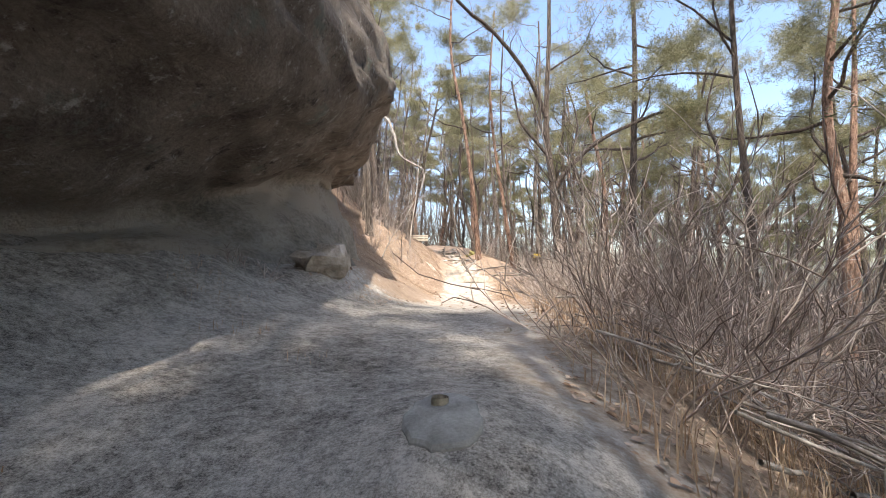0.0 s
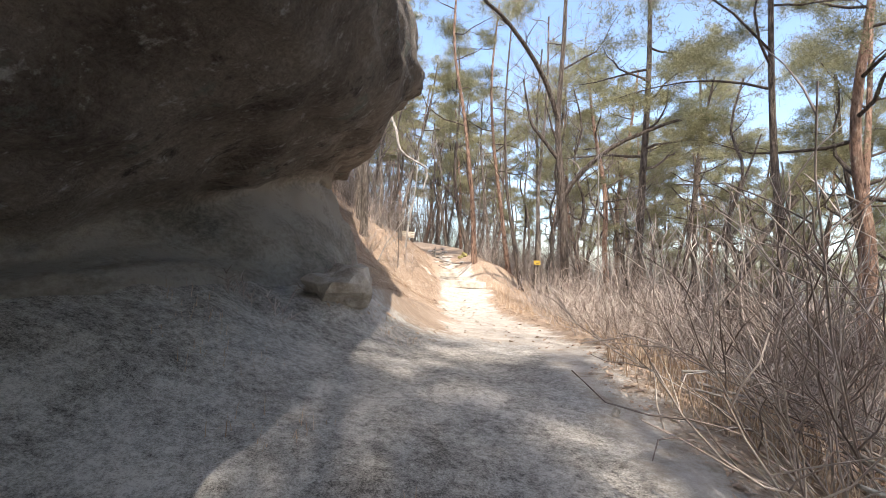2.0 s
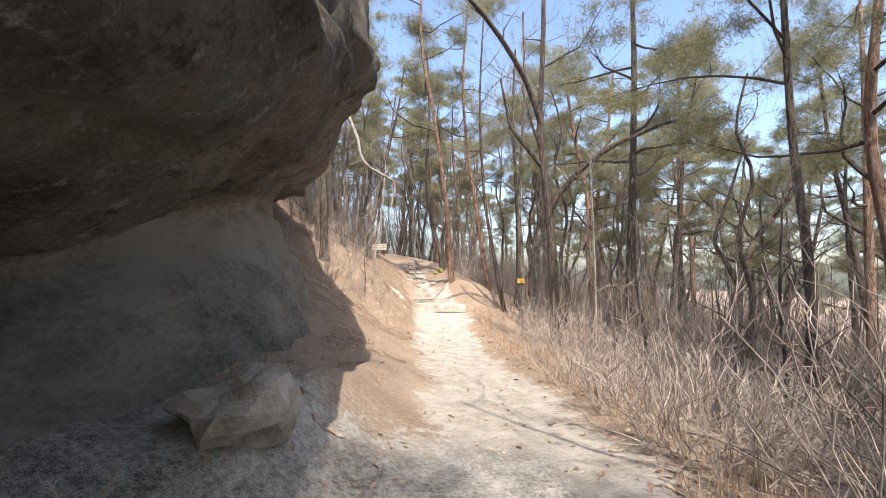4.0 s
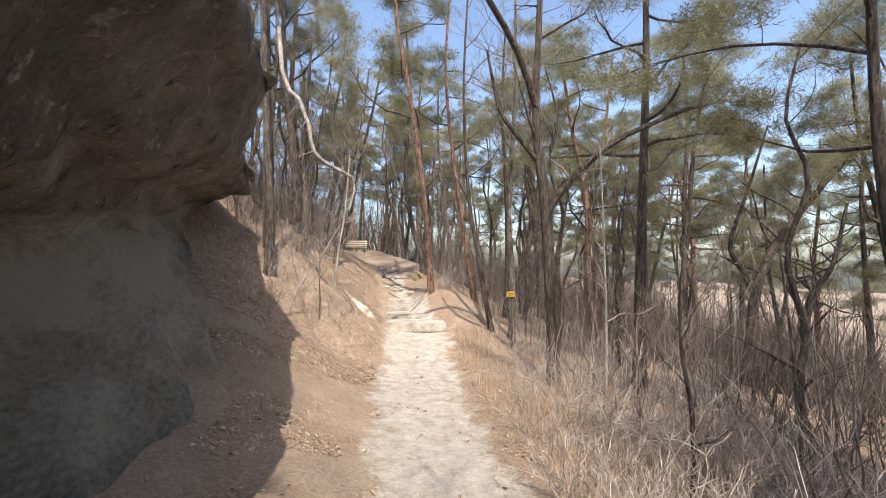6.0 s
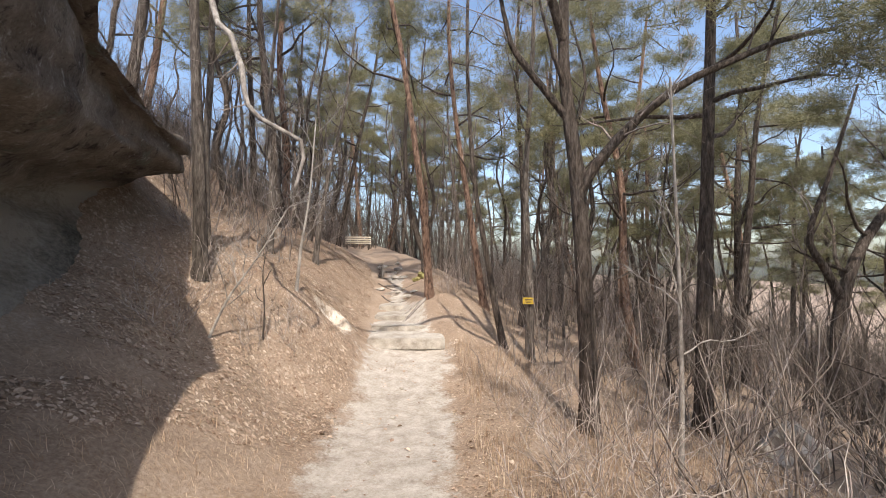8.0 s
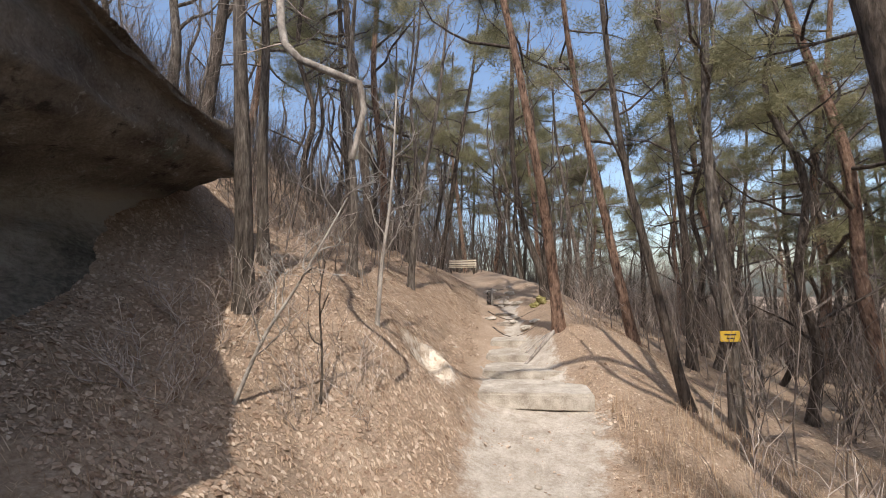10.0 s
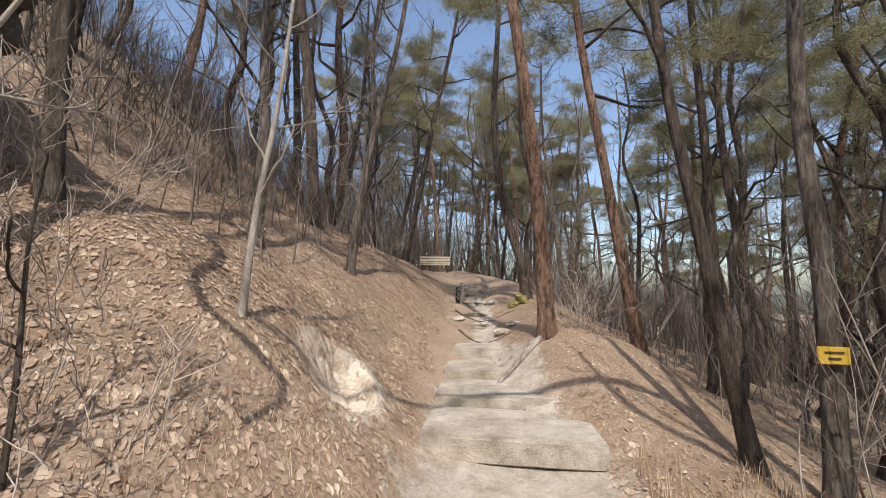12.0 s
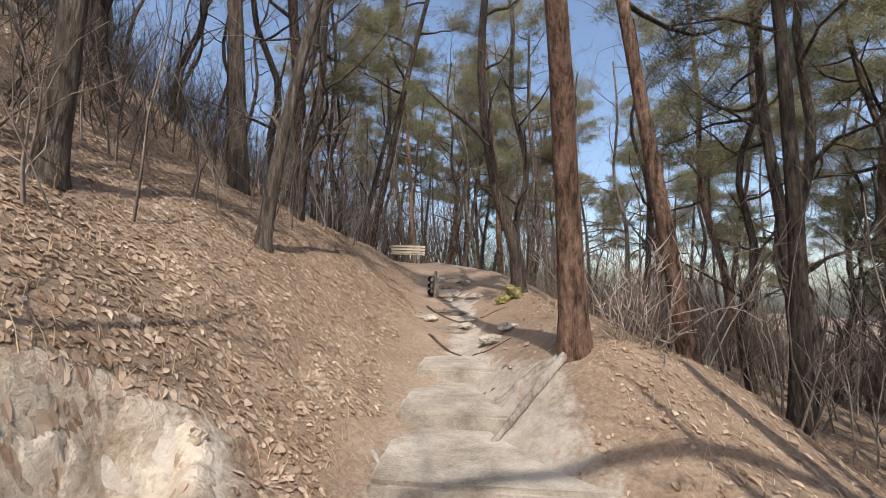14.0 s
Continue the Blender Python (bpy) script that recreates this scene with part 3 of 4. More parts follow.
bare_tree(on_ground(-2.9, 21.2), [(0, 0, 0), (0.05, 0, 1.5), (-0.1, 0.1, 3.5), (0.1, 0.1, 6.5)], 0.1, "grey tree at the top of the bank", 19, OAK_BARK, 8, 1.8, 5, 2, 0.3)
pine(on_ground(-2.97, 18.0), [(0, 0, 0), (-0.05, 0, 1.5), (-0.18, 0.05, 3.5), (-0.4, 0.1, 7.5), (-0.5, 0, 11)], 0.12, "straight pine with rough grey bark above the rock", 20, OAK_BARK, crown_from=0.65)
pine(on_ground(6.1, 13.0), [(0, 0, 0), (0.05, 0, 2.5), (-0.1, 0.1, 5.0), (-0.3, 0, 8.5), (-0.2, 0, 12)], 0.1, "slim dark pine on the falling slope", 33, DARK_BARK, crown_from=0.55, spread=3.2, tufts=1500)
OZ = gz(3.1, 17.0) - 0.06
bare_tree((3.1, 17.0, OZ), [(0, 0, 0), (-0.02, 0, 1.54 - OZ), (-0.22, -0.1, 4.0 - OZ), (-0.36, -0.1, 5.05 - OZ), (-0.42, 0, 6.3 - OZ), (-0.3, 0.1, 9 - OZ), (-0.35, 0, 11.5)], 0.15, "stout forked oak with dark bark below the trail", 21, DARK_BARK, 6, 2.4, 5, 2, 0.55,
          extra=[([(-0.2, -0.1, 3.85 - OZ), (-0.05, -0.2, 4.26 - OZ), (0.56, -0.3, 4.98 - OZ), (1.3, -0.3, 5.56 - OZ), (2.05, -0.3, 5.93 - OZ), (2.9, -0.3, 6.31 - OZ), (3.9, -0.2, 6.6 - OZ)], 0.085, 0.035),
                 ([(-0.36, -0.1, 5.0 - OZ), (-0.72, -0.1, 5.43 - OZ), (-1.16, -0.1, 5.95 - OZ), (-1.31, -0.1, 6.33 - OZ), (-1.5, 0, 7.4 - OZ)], 0.065, 0.025),
                 # added limb, laid out so that its shadow crosses the steps
                 ([(-0.4, 0, 6.2 - OZ), (-0.9, -0.4, 7.1 - OZ), (-1.6, -0.9, 7.8 - OZ), (-2.4, -1.5, 8.3 - OZ), (-3.0, -1.9, 8.5 - OZ), (-3.7, -2.7, 8.8 - OZ), (-4.4, -3.4, 9.4 - OZ)], 0.075, 0.03)])
bare_tree(on_ground(3.25, 15.1), [(0, 0, 0), (0.02, 0, 1.2), (0.0, 0.02, 2.6), (-0.1, 0, 4.6)], 0.035, "slender pale sapling on the falling slope", 22, PALE_BARK, 7, 1.0, 4, 2, 0.35, name="sapling", category="sapling", group="saplings below the trail", twig=PALE_BARK)
pine(on_ground(5.8, 18.2), [(0, 0, 0), (0.03, 0, 2.5), (0.1, 0, 5.0), (0.2, 0, 9), (0.1, 0, 13)], 0.17, "upright dark pine below the trail", 23, DARK_BARK, crown_from=0.5, spread=3.0, tufts=1200, limbs=13)
bare_tree(on_ground(11.0, 20.6), [(0, 0, 0), (0.1, 0, 1.5), (0.3, 0, 3.0), (1.0, 0, 4.6), (2.8, 0, 6.6), (4.2, 0, 8.2)], 0.2, "dark forked tree with spreading limbs", 24, DARK_BARK, 9, 3.0, 5, 2, 0.4,
          extra=[([(0.3, 0, 3.0), (-0.2, 0, 3.8), (-0.6, 0, 4.6), (0.0, 0, 6.2), (0.8, 0, 8.5)], 0.12, 0.03)])
bare_tree(on_ground(12.6, 21.0), [(0, 0, 0), (0.8, 0, 2.0), (1.2, 0, 3.4), (2.0, 0, 4.4), (2.6, 0, 6.5)], 0.16, "crooked dark tree on the lower slope", 25, DARK_BARK, 9, 2.6, 5, 2, 0.4)

# the bowed pale limb that hangs over the bank
LZ0 = gz(-3.3, 18.9) - 0.06
bare_tree((-3.3, 18.9, LZ0), [(0, 0, 0), (-0.05, 0, 1.6), (0.1, -0.2, 3.2), (0.3, -0.7, 4.6), (0.2, -0.6, 6.5)], 0.085, "bent tree with a bleached drooping limb", 26, OAK_BARK, 6, 1.6, 4, 2, 0.4, limb_bark=PALE_BARK,
          extra=[([(0.35, -0.8, 5.0), (0.67, -1.5, 6.58 - LZ0), (0.95, -1.6, 6.33 - LZ0), (1.26, -1.8, 5.59 - LZ0), (1.33, -1.9, 5.19 - LZ0), (1.54, -2.0, 4.89 - LZ0), (2.01, -2.05, 4.63 - LZ0), (2.22, -2.1, 4.44 - LZ0), (2.1, -2.1, 3.88 - LZ0)], 0.05, 0.024)])
bare_tree(on_ground(-2.4, 17.0), [(0, 0, 0), (0.25, 0.05, 0.6), (0.6, 0.1, 1.15), (1.0, 0.2, 1.9)], 0.022, "thin pale sapling leaning over the bank", 27, PALE_BARK, 9, 0.7, 4, 2, 0.2, name="sapling", category="sapling", group="saplings on the bank", twig=PALE_BARK)
bare_tree(on_ground(-1.85, 17.6), [(0, 0, 0), (0.02, 0, 0.5), (-0.02, 0.02, 1.1), (0.05, 0, 1.5)], 0.016, "thin dark sapling on the bank", 28, OAK_BARK, 5, 0.5, 3, 1, 0.4, name="sapling", category="sapling", group="saplings on the bank")

# out of view; added so that its limbs dapple the trail
bare_tree(on_ground(3.3, 4.9), [(0, 0, 0), (-0.25, 0, 1.8), (-1.0, 0.2, 3.8), (-2.0, 0.6, 5.6), (-3.2, 1.2, 7.8)], 0.05, "unseen bare tree added to dapple the trail with shade", 29, OAK_BARK, 10, 1.7, 5, 2, 0.4, lift=0.02)

# pool of far and mid trees, shared, also copied as unseen shade casters
POOL = [
    pine((9.0, 14.0, gz(9, 14) - 0.1), [(0, 0, 0), (0.1, 0, 3), (-0.2, 0.1, 6), (0.1, 0, 9.5), (0.2, 0, 13)], 0.16, "red pine with a flat crown on the slope", 41, crown_from=0.35, spread=3.1, tufts=1800),
    pine((6.5, 27.0, gz(6.5, 27) - 0.1), [(0, 0, 0), (-0.2, 0, 3), (-0.5, 0.1, 6), (-0.6, 0, 9), (-0.4, 0, 12)], 0.14, "leaning red pine with ragged crown", 42, DARK_BARK, crown_from=0.4, spread=2.8, tufts=1600),
    bare_tree((5.0, 25.0, gz(5, 25) - 0.1), [(0, 0, 0), (0.25, 0, 1.2), (0.05, 0.15, 2.6), (0.35, 0.1, 4.3), (0.0, -0.15, 6.2), (0.5, 0, 8.5), (0.3, 0, 11)], 0.11, "bare grey tree among the woods", 43, OAK_BARK, 12, 2.6, 5, 2, 0.2),
    bare_tree((-5.0, 24.0, gz(-5, 24) - 0.1), [(0, 0, 0), (-0.35, 0, 1.5), (-0.15, 0.2, 3.0), (-0.6, 0.1, 4.8), (-0.3, -0.2, 6.6), (-0.7, 0, 8.2), (-0.4, 0, 10)], 0.1, "thin bare tree among the woods", 44, DARK_BARK, 12, 2.4, 5, 2, 0.15),
    bare_tree((1.8, 31.0, gz(1.8, 31) - 0.1), [(0, 0, 0), (0.1, 0, 1.5), (0.0, 0.1, 3), (0.2, 0, 5)], 0.05, "slender bare young tree in the undergrowth", 45, OAK_BARK, 10, 1.5, 5, 2, 0.15),
]
R = random.Random(5)
placed = [(9, 14), (6.1, 13.0), (6.5, 27), (5, 25), (-5, 24), (1.8, 31), (0.98, 22.2), (2.75, 23.6), (1.05, 26.3), (3.05, 17.5), (5.8, 18.2), (11, 20.6), (-2.2, 23), (-2.9, 21.2), (-3.95, 20.1)]


def scatter(count, x0, x1, y0, y1, kinds, gap, smin=0.75, smax=1.25):
    made = 0
    for _ in range(count * 30):
        if made >= count:
            break
        x, y = R.uniform(x0, x1), R.uniform(y0, y1)
        u = x - float(np.interp(y, PY, PX))
        if (abs(u) < 1.7 and y < 41.5) or any((x - a) ** 2 + (y - b) ** 2 < gap * gap for a, b in placed):
            continue
        if x < -2.0 and 0.5 < y < 19.5:
            continue
        placed.append((x, y))
        s = R.uniform(smin, smax)
        m = pose(x, y, gz(x, y) - 0.1, R.uniform(-8, 8), R.uniform(-8, 8), R.uniform(0, 360)) @ Matrix.Diagonal((s, s, s, 1))
        copy_thing(POOL[R.choice(kinds)], m)
        made += 1


scatter(6, 5.0, 13, 22, 32, [0, 1, 1, 0], 1.9, 0.85, 1.1)
scatter(16, 8.5, 24, 14, 42, [0, 1], 2.4, 0.9, 1.2)
scatter(16, 3.4, 14, 13, 30, [4, 4, 4, 4, 3], 1.1, 0.45, 0.8)
scatter(16, 4.5, 14, 21, 32, [2, 3, 4], 0.9, 0.7, 1.1)
scatter(46, -16, -2.8, 20, 44, [2, 3, 3, 3, 4, 4, 1], 0.9)
scatter(24, -12, 6, 42, 60, [0, 1, 2, 3, 3, 4], 1.6, 0.9, 1.3)
scatter(14, -7, 4, 31, 43, [2, 3, 4, 3], 1.0, 0.8, 1.1)
scatter(9, -8, 6, 44, 58, [0, 1], 2.0, 1.0, 1.3)
scatter(50, -14, 24, 28, 62, [0, 1, 1, 2, 3, 3, 4], 1.4)
scatter(34, 14, 44, 8, 50, [0, 0, 1, 1, 2, 3], 2.2, 0.9, 1.4)
# unseen trees behind the start, added to break up the sunlight
scatter(12, 3.5, 14, -14, 3, [0, 1, 2], 2.0, 0.9, 1.3)
scatter(8, -2.2, 4.5, -12, -5.0, [1, 0, 0, 1, 3], 1.3, 0.9, 1.1)
# trees on the rock top; the two rear pines are unseen and only add shade
rock_points = np.array([v.co[:] for v in overhang.data.vertices])
for x, y, k, s in ((-3.0, 9.6, 3, 0.6), (-3.1, 12.6, 3, 0.55), (-2.9, 1.6, 0, 0.7), (-3.2, -0.6, 1, 0.8)):
    near = rock_points[np.hypot(rock_points[:, 0] - x, rock_points[:, 1] - y) < 0.3]
    copy_thing(POOL[k], pose(x, y, near[:, 2].max() - 0.25, 0, 4, 70 * k + 40 * y) @ Matrix.Diagonal((s, s, s, 1)))
# unseen trees added for shade, except the last two young ones in view
for x, y, k, s in ((5.2, 5.4, 0, 1.0), (7.3, 7.4, 0, 1.05), (4.6, 3.2, 1, 1.0), (6.3, 5.6, 0, 0.9), (1.5, -1.2, 1, 0.85), (0.9, 0.6, 0, 0.7), (2.0, 1.2, 0, 0.75), (-0.6, -4.6, 0, 0.95), (1.4, -5.2, 1, 0.95), (-0.35, -0.6, 0, 0.95), (-1.0, -0.9, 0, 0.8), (1.2, 2.2, 3, 0.9), (0.5, 0.9, 2, 1.0), (-1.2, 0.2, 3, 0.9), (2.7, 12.3, 4, 0.6), (3.4, 10.7, 4, 0.6)):
    copy_thing(POOL[k], pose(x, y, gz(x, y) - 0.1, 0, -4, 70 * k + 40 * x) @ Matrix.Diagonal((s, s, s, 1)))


def woods(name, n, x0, x1, y0, y1, seed, h0, h1, label, mat, rad=0.012):
    """Uncountable thin stems with side twigs that fill the woods."""
    r = random.Random(seed)
    lines = []
    while len(lines) < n:
        x, y = r.uniform(x0, x1), r.uniform(y0, y1)
        u = x - float(np.interp(y, PY, PX))
        if (abs(u) < 1.6 and y < 41.5) or (x < -1.9 and y < 19.8):
            continue
        lines.append(wander((x, y, gz(x, y) - 0.05), (r.gauss(0, 0.2), r.gauss(0, 0.2), 1), r.uniform(h0, h1), rad * r.uniform(0.5, 1.6), 0.004, 6, r, 0.12))
    tw = twigs_from(lines, r, 6, (h0 + h1) * 0.24, 1, 0.2, 0.5)
    return tagged(new(name, tubes(name, lines + tw, mat, 3)), label, "undergrowth", kind="stuff")


woods("undergrowth", 1500, 2.4, 20, 9, 40, 61, 0.9, 2.8, "dense leafless undergrowth of thin grey stems", TWIG)
woods("hillside_undergrowth", 850, -14, -2.4, 19, 44, 62, 0.7, 2.4, "leafless thin stems on the upper bank", TWIG)
# dense brush whose dark colour stands in for shade on the hillside
woods("bank_brush", 900, -10, -4.2, 19.8, 34, 67, 0.5, 1.9, "tangled brush on the upper hillside, dark in place of shade", OAK_BARK, 0.01)
woods("slope_brush", 1100, 5.5, 26, 9, 34, 68, 0.6, 2.0, "low dark brush covering the falling slope", OAK_BARK, 0.011)
woods("lower_woods", 2200, 9, 50, 2, 60, 64, 1.5, 5.0, "bare grey woods filling the lower slope", OAK_BARK, 0.025)
woods("crest_woods", 900, -14, 16, 41, 62, 66, 2.0, 7.0, "bare thin trees crowding the crest", OAK_BARK, 0.025)
woods("far_woods", 850, -40, 60, 42, 100, 63, 4.0, 9.0, "distant bare grey woods", OAK_BARK, 0.05)

# ---------------------------------------------------------------- shrubs, grass and leaves
def shrub(at, label, seed, stems=26, height=1.5, spread=0.45, lean=(0, 0), per=8, depth=1, mat=DRY_STEM, r0=0.0044, group="dry shrubs beside the trail"):
    r = random.Random(seed)
    t = thing("dry_shrub", at, label, "shrub", group)
    lines = []
    for _ in range(stems):
        a, q = r.uniform(0, 6.28), r.random() ** 0.5 * spread
        p = (math.cos(a) * q, math.sin(a) * q, gz(at[0] + math.cos(a) * q, at[1] + math.sin(a) * q) - at[2] - 0.04)
        d = (math.cos(a) * 0.45 + lean[0] + r.gauss(0, 0.34), math.sin(a) * 0.45 + lean[1] + r.gauss(0, 0.34), 1)
        lines.append(wander(p, d, height * r.uniform(0.5, 1.15), r0 * r.uniform(0.6, 1.3), 0.003, 8, r, 0.17, 0.03))
    for one in lines:
        part("stem", tubes("stem", [one], mat, 4), t)
    tagged(part("twig", tubes("twig", twigs_from(lines, r, per, height * 0.26, depth, 0.25, 0.55), mat, 3), t), kind="stuff")
    return t


k = 0
for x, y, stems, h, sp in ((0.95, 6.3, 40, 1.6, 0.45), (1.7, 6.9, 44, 1.9, 0.5), (1.15, 7.6, 30, 1.5, 0.4), (2.3, 8.2, 34, 1.7, 0.5), (1.35, 9.3, 60, 0.9, 0.45), (1.5, 10.4, 70, 0.85, 0.5),
                           (2.2, 9.7, 40, 1.2, 0.5), (1.55, 11.6, 50, 0.8, 0.45), (2.4, 11.2, 40, 1.1, 0.6), (1.6, 13.0, 34, 1.0, 0.4), (2.5, 13.0, 34, 1.3, 0.5), (3.2, 12.0, 34, 1.3, 0.6),
                           (2.2, 14.5, 26, 1.3, 0.4), (2.9, 16.0, 22, 1.4, 0.5), (3.9, 14.4, 30, 1.4, 0.6), (1.9, 16.6, 14, 1.3, 0.3), (3.6, 9.8, 34, 1.4, 0.6), (3.2, 6.0, 40, 1.6, 0.6), (4.6, 8.0, 40, 1.6, 0.7),
                           (1.55, 22.2, 26, 1.0, 0.25), (-1.9, 17.4, 9, 0.9, 0.25), (-2.4, 18.3, 9, 0.9, 0.25), (-1.5, 17.9, 8, 0.8, 0.2), (-3.3, 19.0, 30, 1.1, 0.5), (-3.0, 17.6, 26, 0.8, 0.4), (-2.75, 16.6, 26, 0.6, 0.25), (-2.3, 7.9, 10, 0.3, 0.25), (-1.9, 9.0, 14, 0.3, 0.25)):
    k += 1
    shrub(on_ground(x, y, 0.0), "leafless dry shrub with thin pinkish stems" if y < 14 else "sparse leafless shrub with crooked stems", 100 + k, stems, h, sp)


def brush_pile(x, y, seed, n, length, turn):
    """Crooked pale dead branches lying across one another on the slope."""
    r = random.Random(seed)
    at = on_ground(x, y, 0.0)
    t = thing("brush_pile", at, "heap of pale dead branches lying on the slope", "brush", "brush piles below the trail")
    lines = []
    for k in range(n):
        a = radians(turn + r.gauss(0, 38))
        p0 = np.array([r.gauss(0, 0.35), r.gauss(0, 0.35), 0.0])
        pts, rad = wander(p0 - np.array([math.cos(a), math.sin(a), 0]) * length * 0.4, (math.cos(a), math.sin(a), 0.0), length * r.uniform(0.5, 1.2), r.uniform(0.006, 0.015), 0.003, 9, r, 0.13)
        lift = r.uniform(0.02, 0.32)
        pts[:, 2] = ground_z(pts[:, 0] + at[0], pts[:, 1] + at[1]) - at[2] + lift + 0.25 * (pts[:, 2] - pts[0, 2]) + np.linspace(0, r.uniform(0, 0.25), 9)
        lines.append((pts, rad))
        part("stick", tubes("stick", [(pts, rad)], PALE_BARK, 5), t)
    tagged(part("twig", tubes("twig", twigs_from(lines, r, 5, length * 0.3, 2, 0.3, 0.5), DRY_STEM, 3), t), kind="stuff")
    return t


for k, (x, y, n, ln, turn) in enumerate(((1.75, 5.6, 26, 1.2, 20), (2.4, 6.6, 22, 1.3, 60), (1.5, 6.9, 16, 1.0, -30), (3.0, 10.8, 24, 1.5, -25), (3.7, 12.2, 24, 1.6, 15), (2.9, 13.6, 16, 1.3, -40), (4.6, 13.4, 20, 1.6, 30), (2.6, 9.0, 18, 1.2, 10))):
    brush_pile(x, y, 300 + k, n, ln, turn)


def fall_of(p):
    """How steeply the ground rises in x and in y at the given places."""
    e = 0.06
    return np.stack([(ground_z(p[:, 0] + e, p[:, 1]) - ground_z(p[:, 0] - e, p[:, 1])) / (2 * e), (ground_z(p[:, 0], p[:, 1] + e) - ground_z(p[:, 0], p[:, 1] - e)) / (2 * e)], 1)


def strands(name, spots, r, length, width, mat, label, category, lay=0.6, lo=0.2):
    g = np.random.default_rng(r)
    p = np.asarray(spots, float)
    n = len(p)
    a = g.uniform(0, 2 * np.pi, n)
    rise = fall_of(p)
    out = np.stack([np.cos(a), np.sin(a), np.cos(a) * rise[:, 0] + np.sin(a) * rise[:, 1]], 1)
    side = np.stack([-np.sin(a), np.cos(a), np.zeros(n)], 1) * width
    ln = (length * g.uniform(0.4, 1.2, n))[:, None]
    bend = g.uniform(lo, 1.0, n)[:, None] * lay
    mid = p + (out * bend * 0.5 + np.array([0, 0, 1]) * (1 - bend * 0.5)) * ln * 0.55
    tip = mid + (out * bend * 1.2 + np.array([0, 0, 1]) * (0.9 - bend * 1.3)) * ln * 0.5
    V = np.stack([p - side, p + side, mid + side * 0.7, mid - side * 0.7, tip], 1).reshape(-1, 3)
    b = np.arange(n) * 5
    F = [q for i in b.tolist() for q in ((i, i + 1, i + 2, i + 3), (i + 3, i + 2, i + 4))]
    return tagged(new(name, mesh_of(name, V, F, mat)), label, category, kind="stuff")


def spots_in(n, seed, x0, x1, y0, y1, keep):
    g = np.random.default_rng(seed)
    x, y = g.uniform(x0, x1, n), g.uniform(y0, y1, n)
    u = x - np.interp(y, PY, PX)
    ok = keep(x, y, u)
    x, y = x[ok], y[ok]
    return np.stack([x, y, ground_z(x, y) + 0.004], 1)


strands("dead_grass", spots_in(26000, 31, 0.3, 6.0, 3.5, 20, lambda x, y, u: (u > 1.0) & (rolling(x, y, 0.9, 4) + 0.5 * rolling(x, y, 3.0, 1) > -0.15)), 32, 0.3, 0.003, STRAW, "tangled pale dead grass on the slope beside the trail", "grass")
strands("bank_grass", spots_in(5000, 33, -5.0, 3.0, 14, 26, lambda x, y, u: ((u < -0.9) | (u > 1.0)) & (rolling(x, y, 1.3, 2) > 0.15) & (((x + 1.08) / 0.4) ** 2 + ((y - 19.9) / 0.7) ** 2 > 1)), 34, 0.18, 0.003, STRAW, "wispy dead grass on the leafy bank", "grass")


def leaf_litter(name, spots, seed, size, label):
    g = np.random.default_rng(seed)
    n = len(spots)
    a = g.uniform(0, 2 * np.pi, n)
    tilt = g.normal(0, 0.16, n)
    rise = fall_of(spots)
    d = np.stack([np.cos(a), np.sin(a), np.sin(tilt) + np.cos(a) * rise[:, 0] + np.sin(a) * rise[:, 1]], 1)
    s = np.stack([-np.sin(a), np.cos(a), g.normal(0, 0.14, n) - np.sin(a) * rise[:, 0] + np.cos(a) * rise[:, 1]], 1)
    ln = (size * np.clip(np.exp(g.normal(-0.15, 0.45, n)), 0.35, 1.8))[:, None]
    w = ln * g.uniform(0.25, 0.4, n)[:, None]
    up = np.array([0, 0, 1.0]) * ln * g.uniform(-0.05, 0.3, n)[:, None]
    c = spots + np.array([0, 0, 0.006])
    V = np.stack([c - d * ln * 0.5, c - d * ln * 0.1 + s * w + up, c + d * ln * 0.3 + s * w * 0.8 + up, c + d * ln * 0.55, c + d * ln * 0.3 - s * w * 0.8 + up, c - d * ln * 0.1 - s * w + up], 1).reshape(-1, 3)
    b = (np.arange(n) * 6).tolist()
    F = [q for i in b for q in ((i, i + 3, i + 2, i + 1), (i, i + 5, i + 4, i + 3))]
    return tagged(new(name, mesh_of(name, V, F, LEAF)), label, "leaf litter", kind="stuff")


leaf_litter("leaf_litter", spots_in(110000, 51, -6.0, 0.0, 10.5, 30, lambda x, y, u: (u < -0.85 + 0.25 * rolling(x, y, 2.0)) & ~((y < 14) & (x < -2.0)) & (((x + 1.08) / 0.34) ** 2 + ((y - 19.95) / 0.55) ** 2 > 0.8 + 0.4 * rolling(x, y, 6.0)) & ((y > 15.5) | (rolling(x, y, 1.4, 5) > 0.3))), 52, 0.033, "brown dead oak leaves covering the bank")
leaf_litter("fallen_leaves", spots_in(50000, 53, 0.2, 6.0, 3.0, 30, lambda x, y, u: (u > 0.85 + 0.25 * rolling(x, y, 2.0))), 54, 0.03, "brown dead leaves on the slope below the trail")
leaf_litter("scattered_leaves", spots_in(4000, 55, -3.0, 2.0, 4.0, 26, lambda x, y, u: (y > 8.5) & (np.abs(u) < 1.6) & (rolling(x, y, 1.5, 3) > 0.0)), 56, 0.04, "loose dead leaves blown onto the trail")


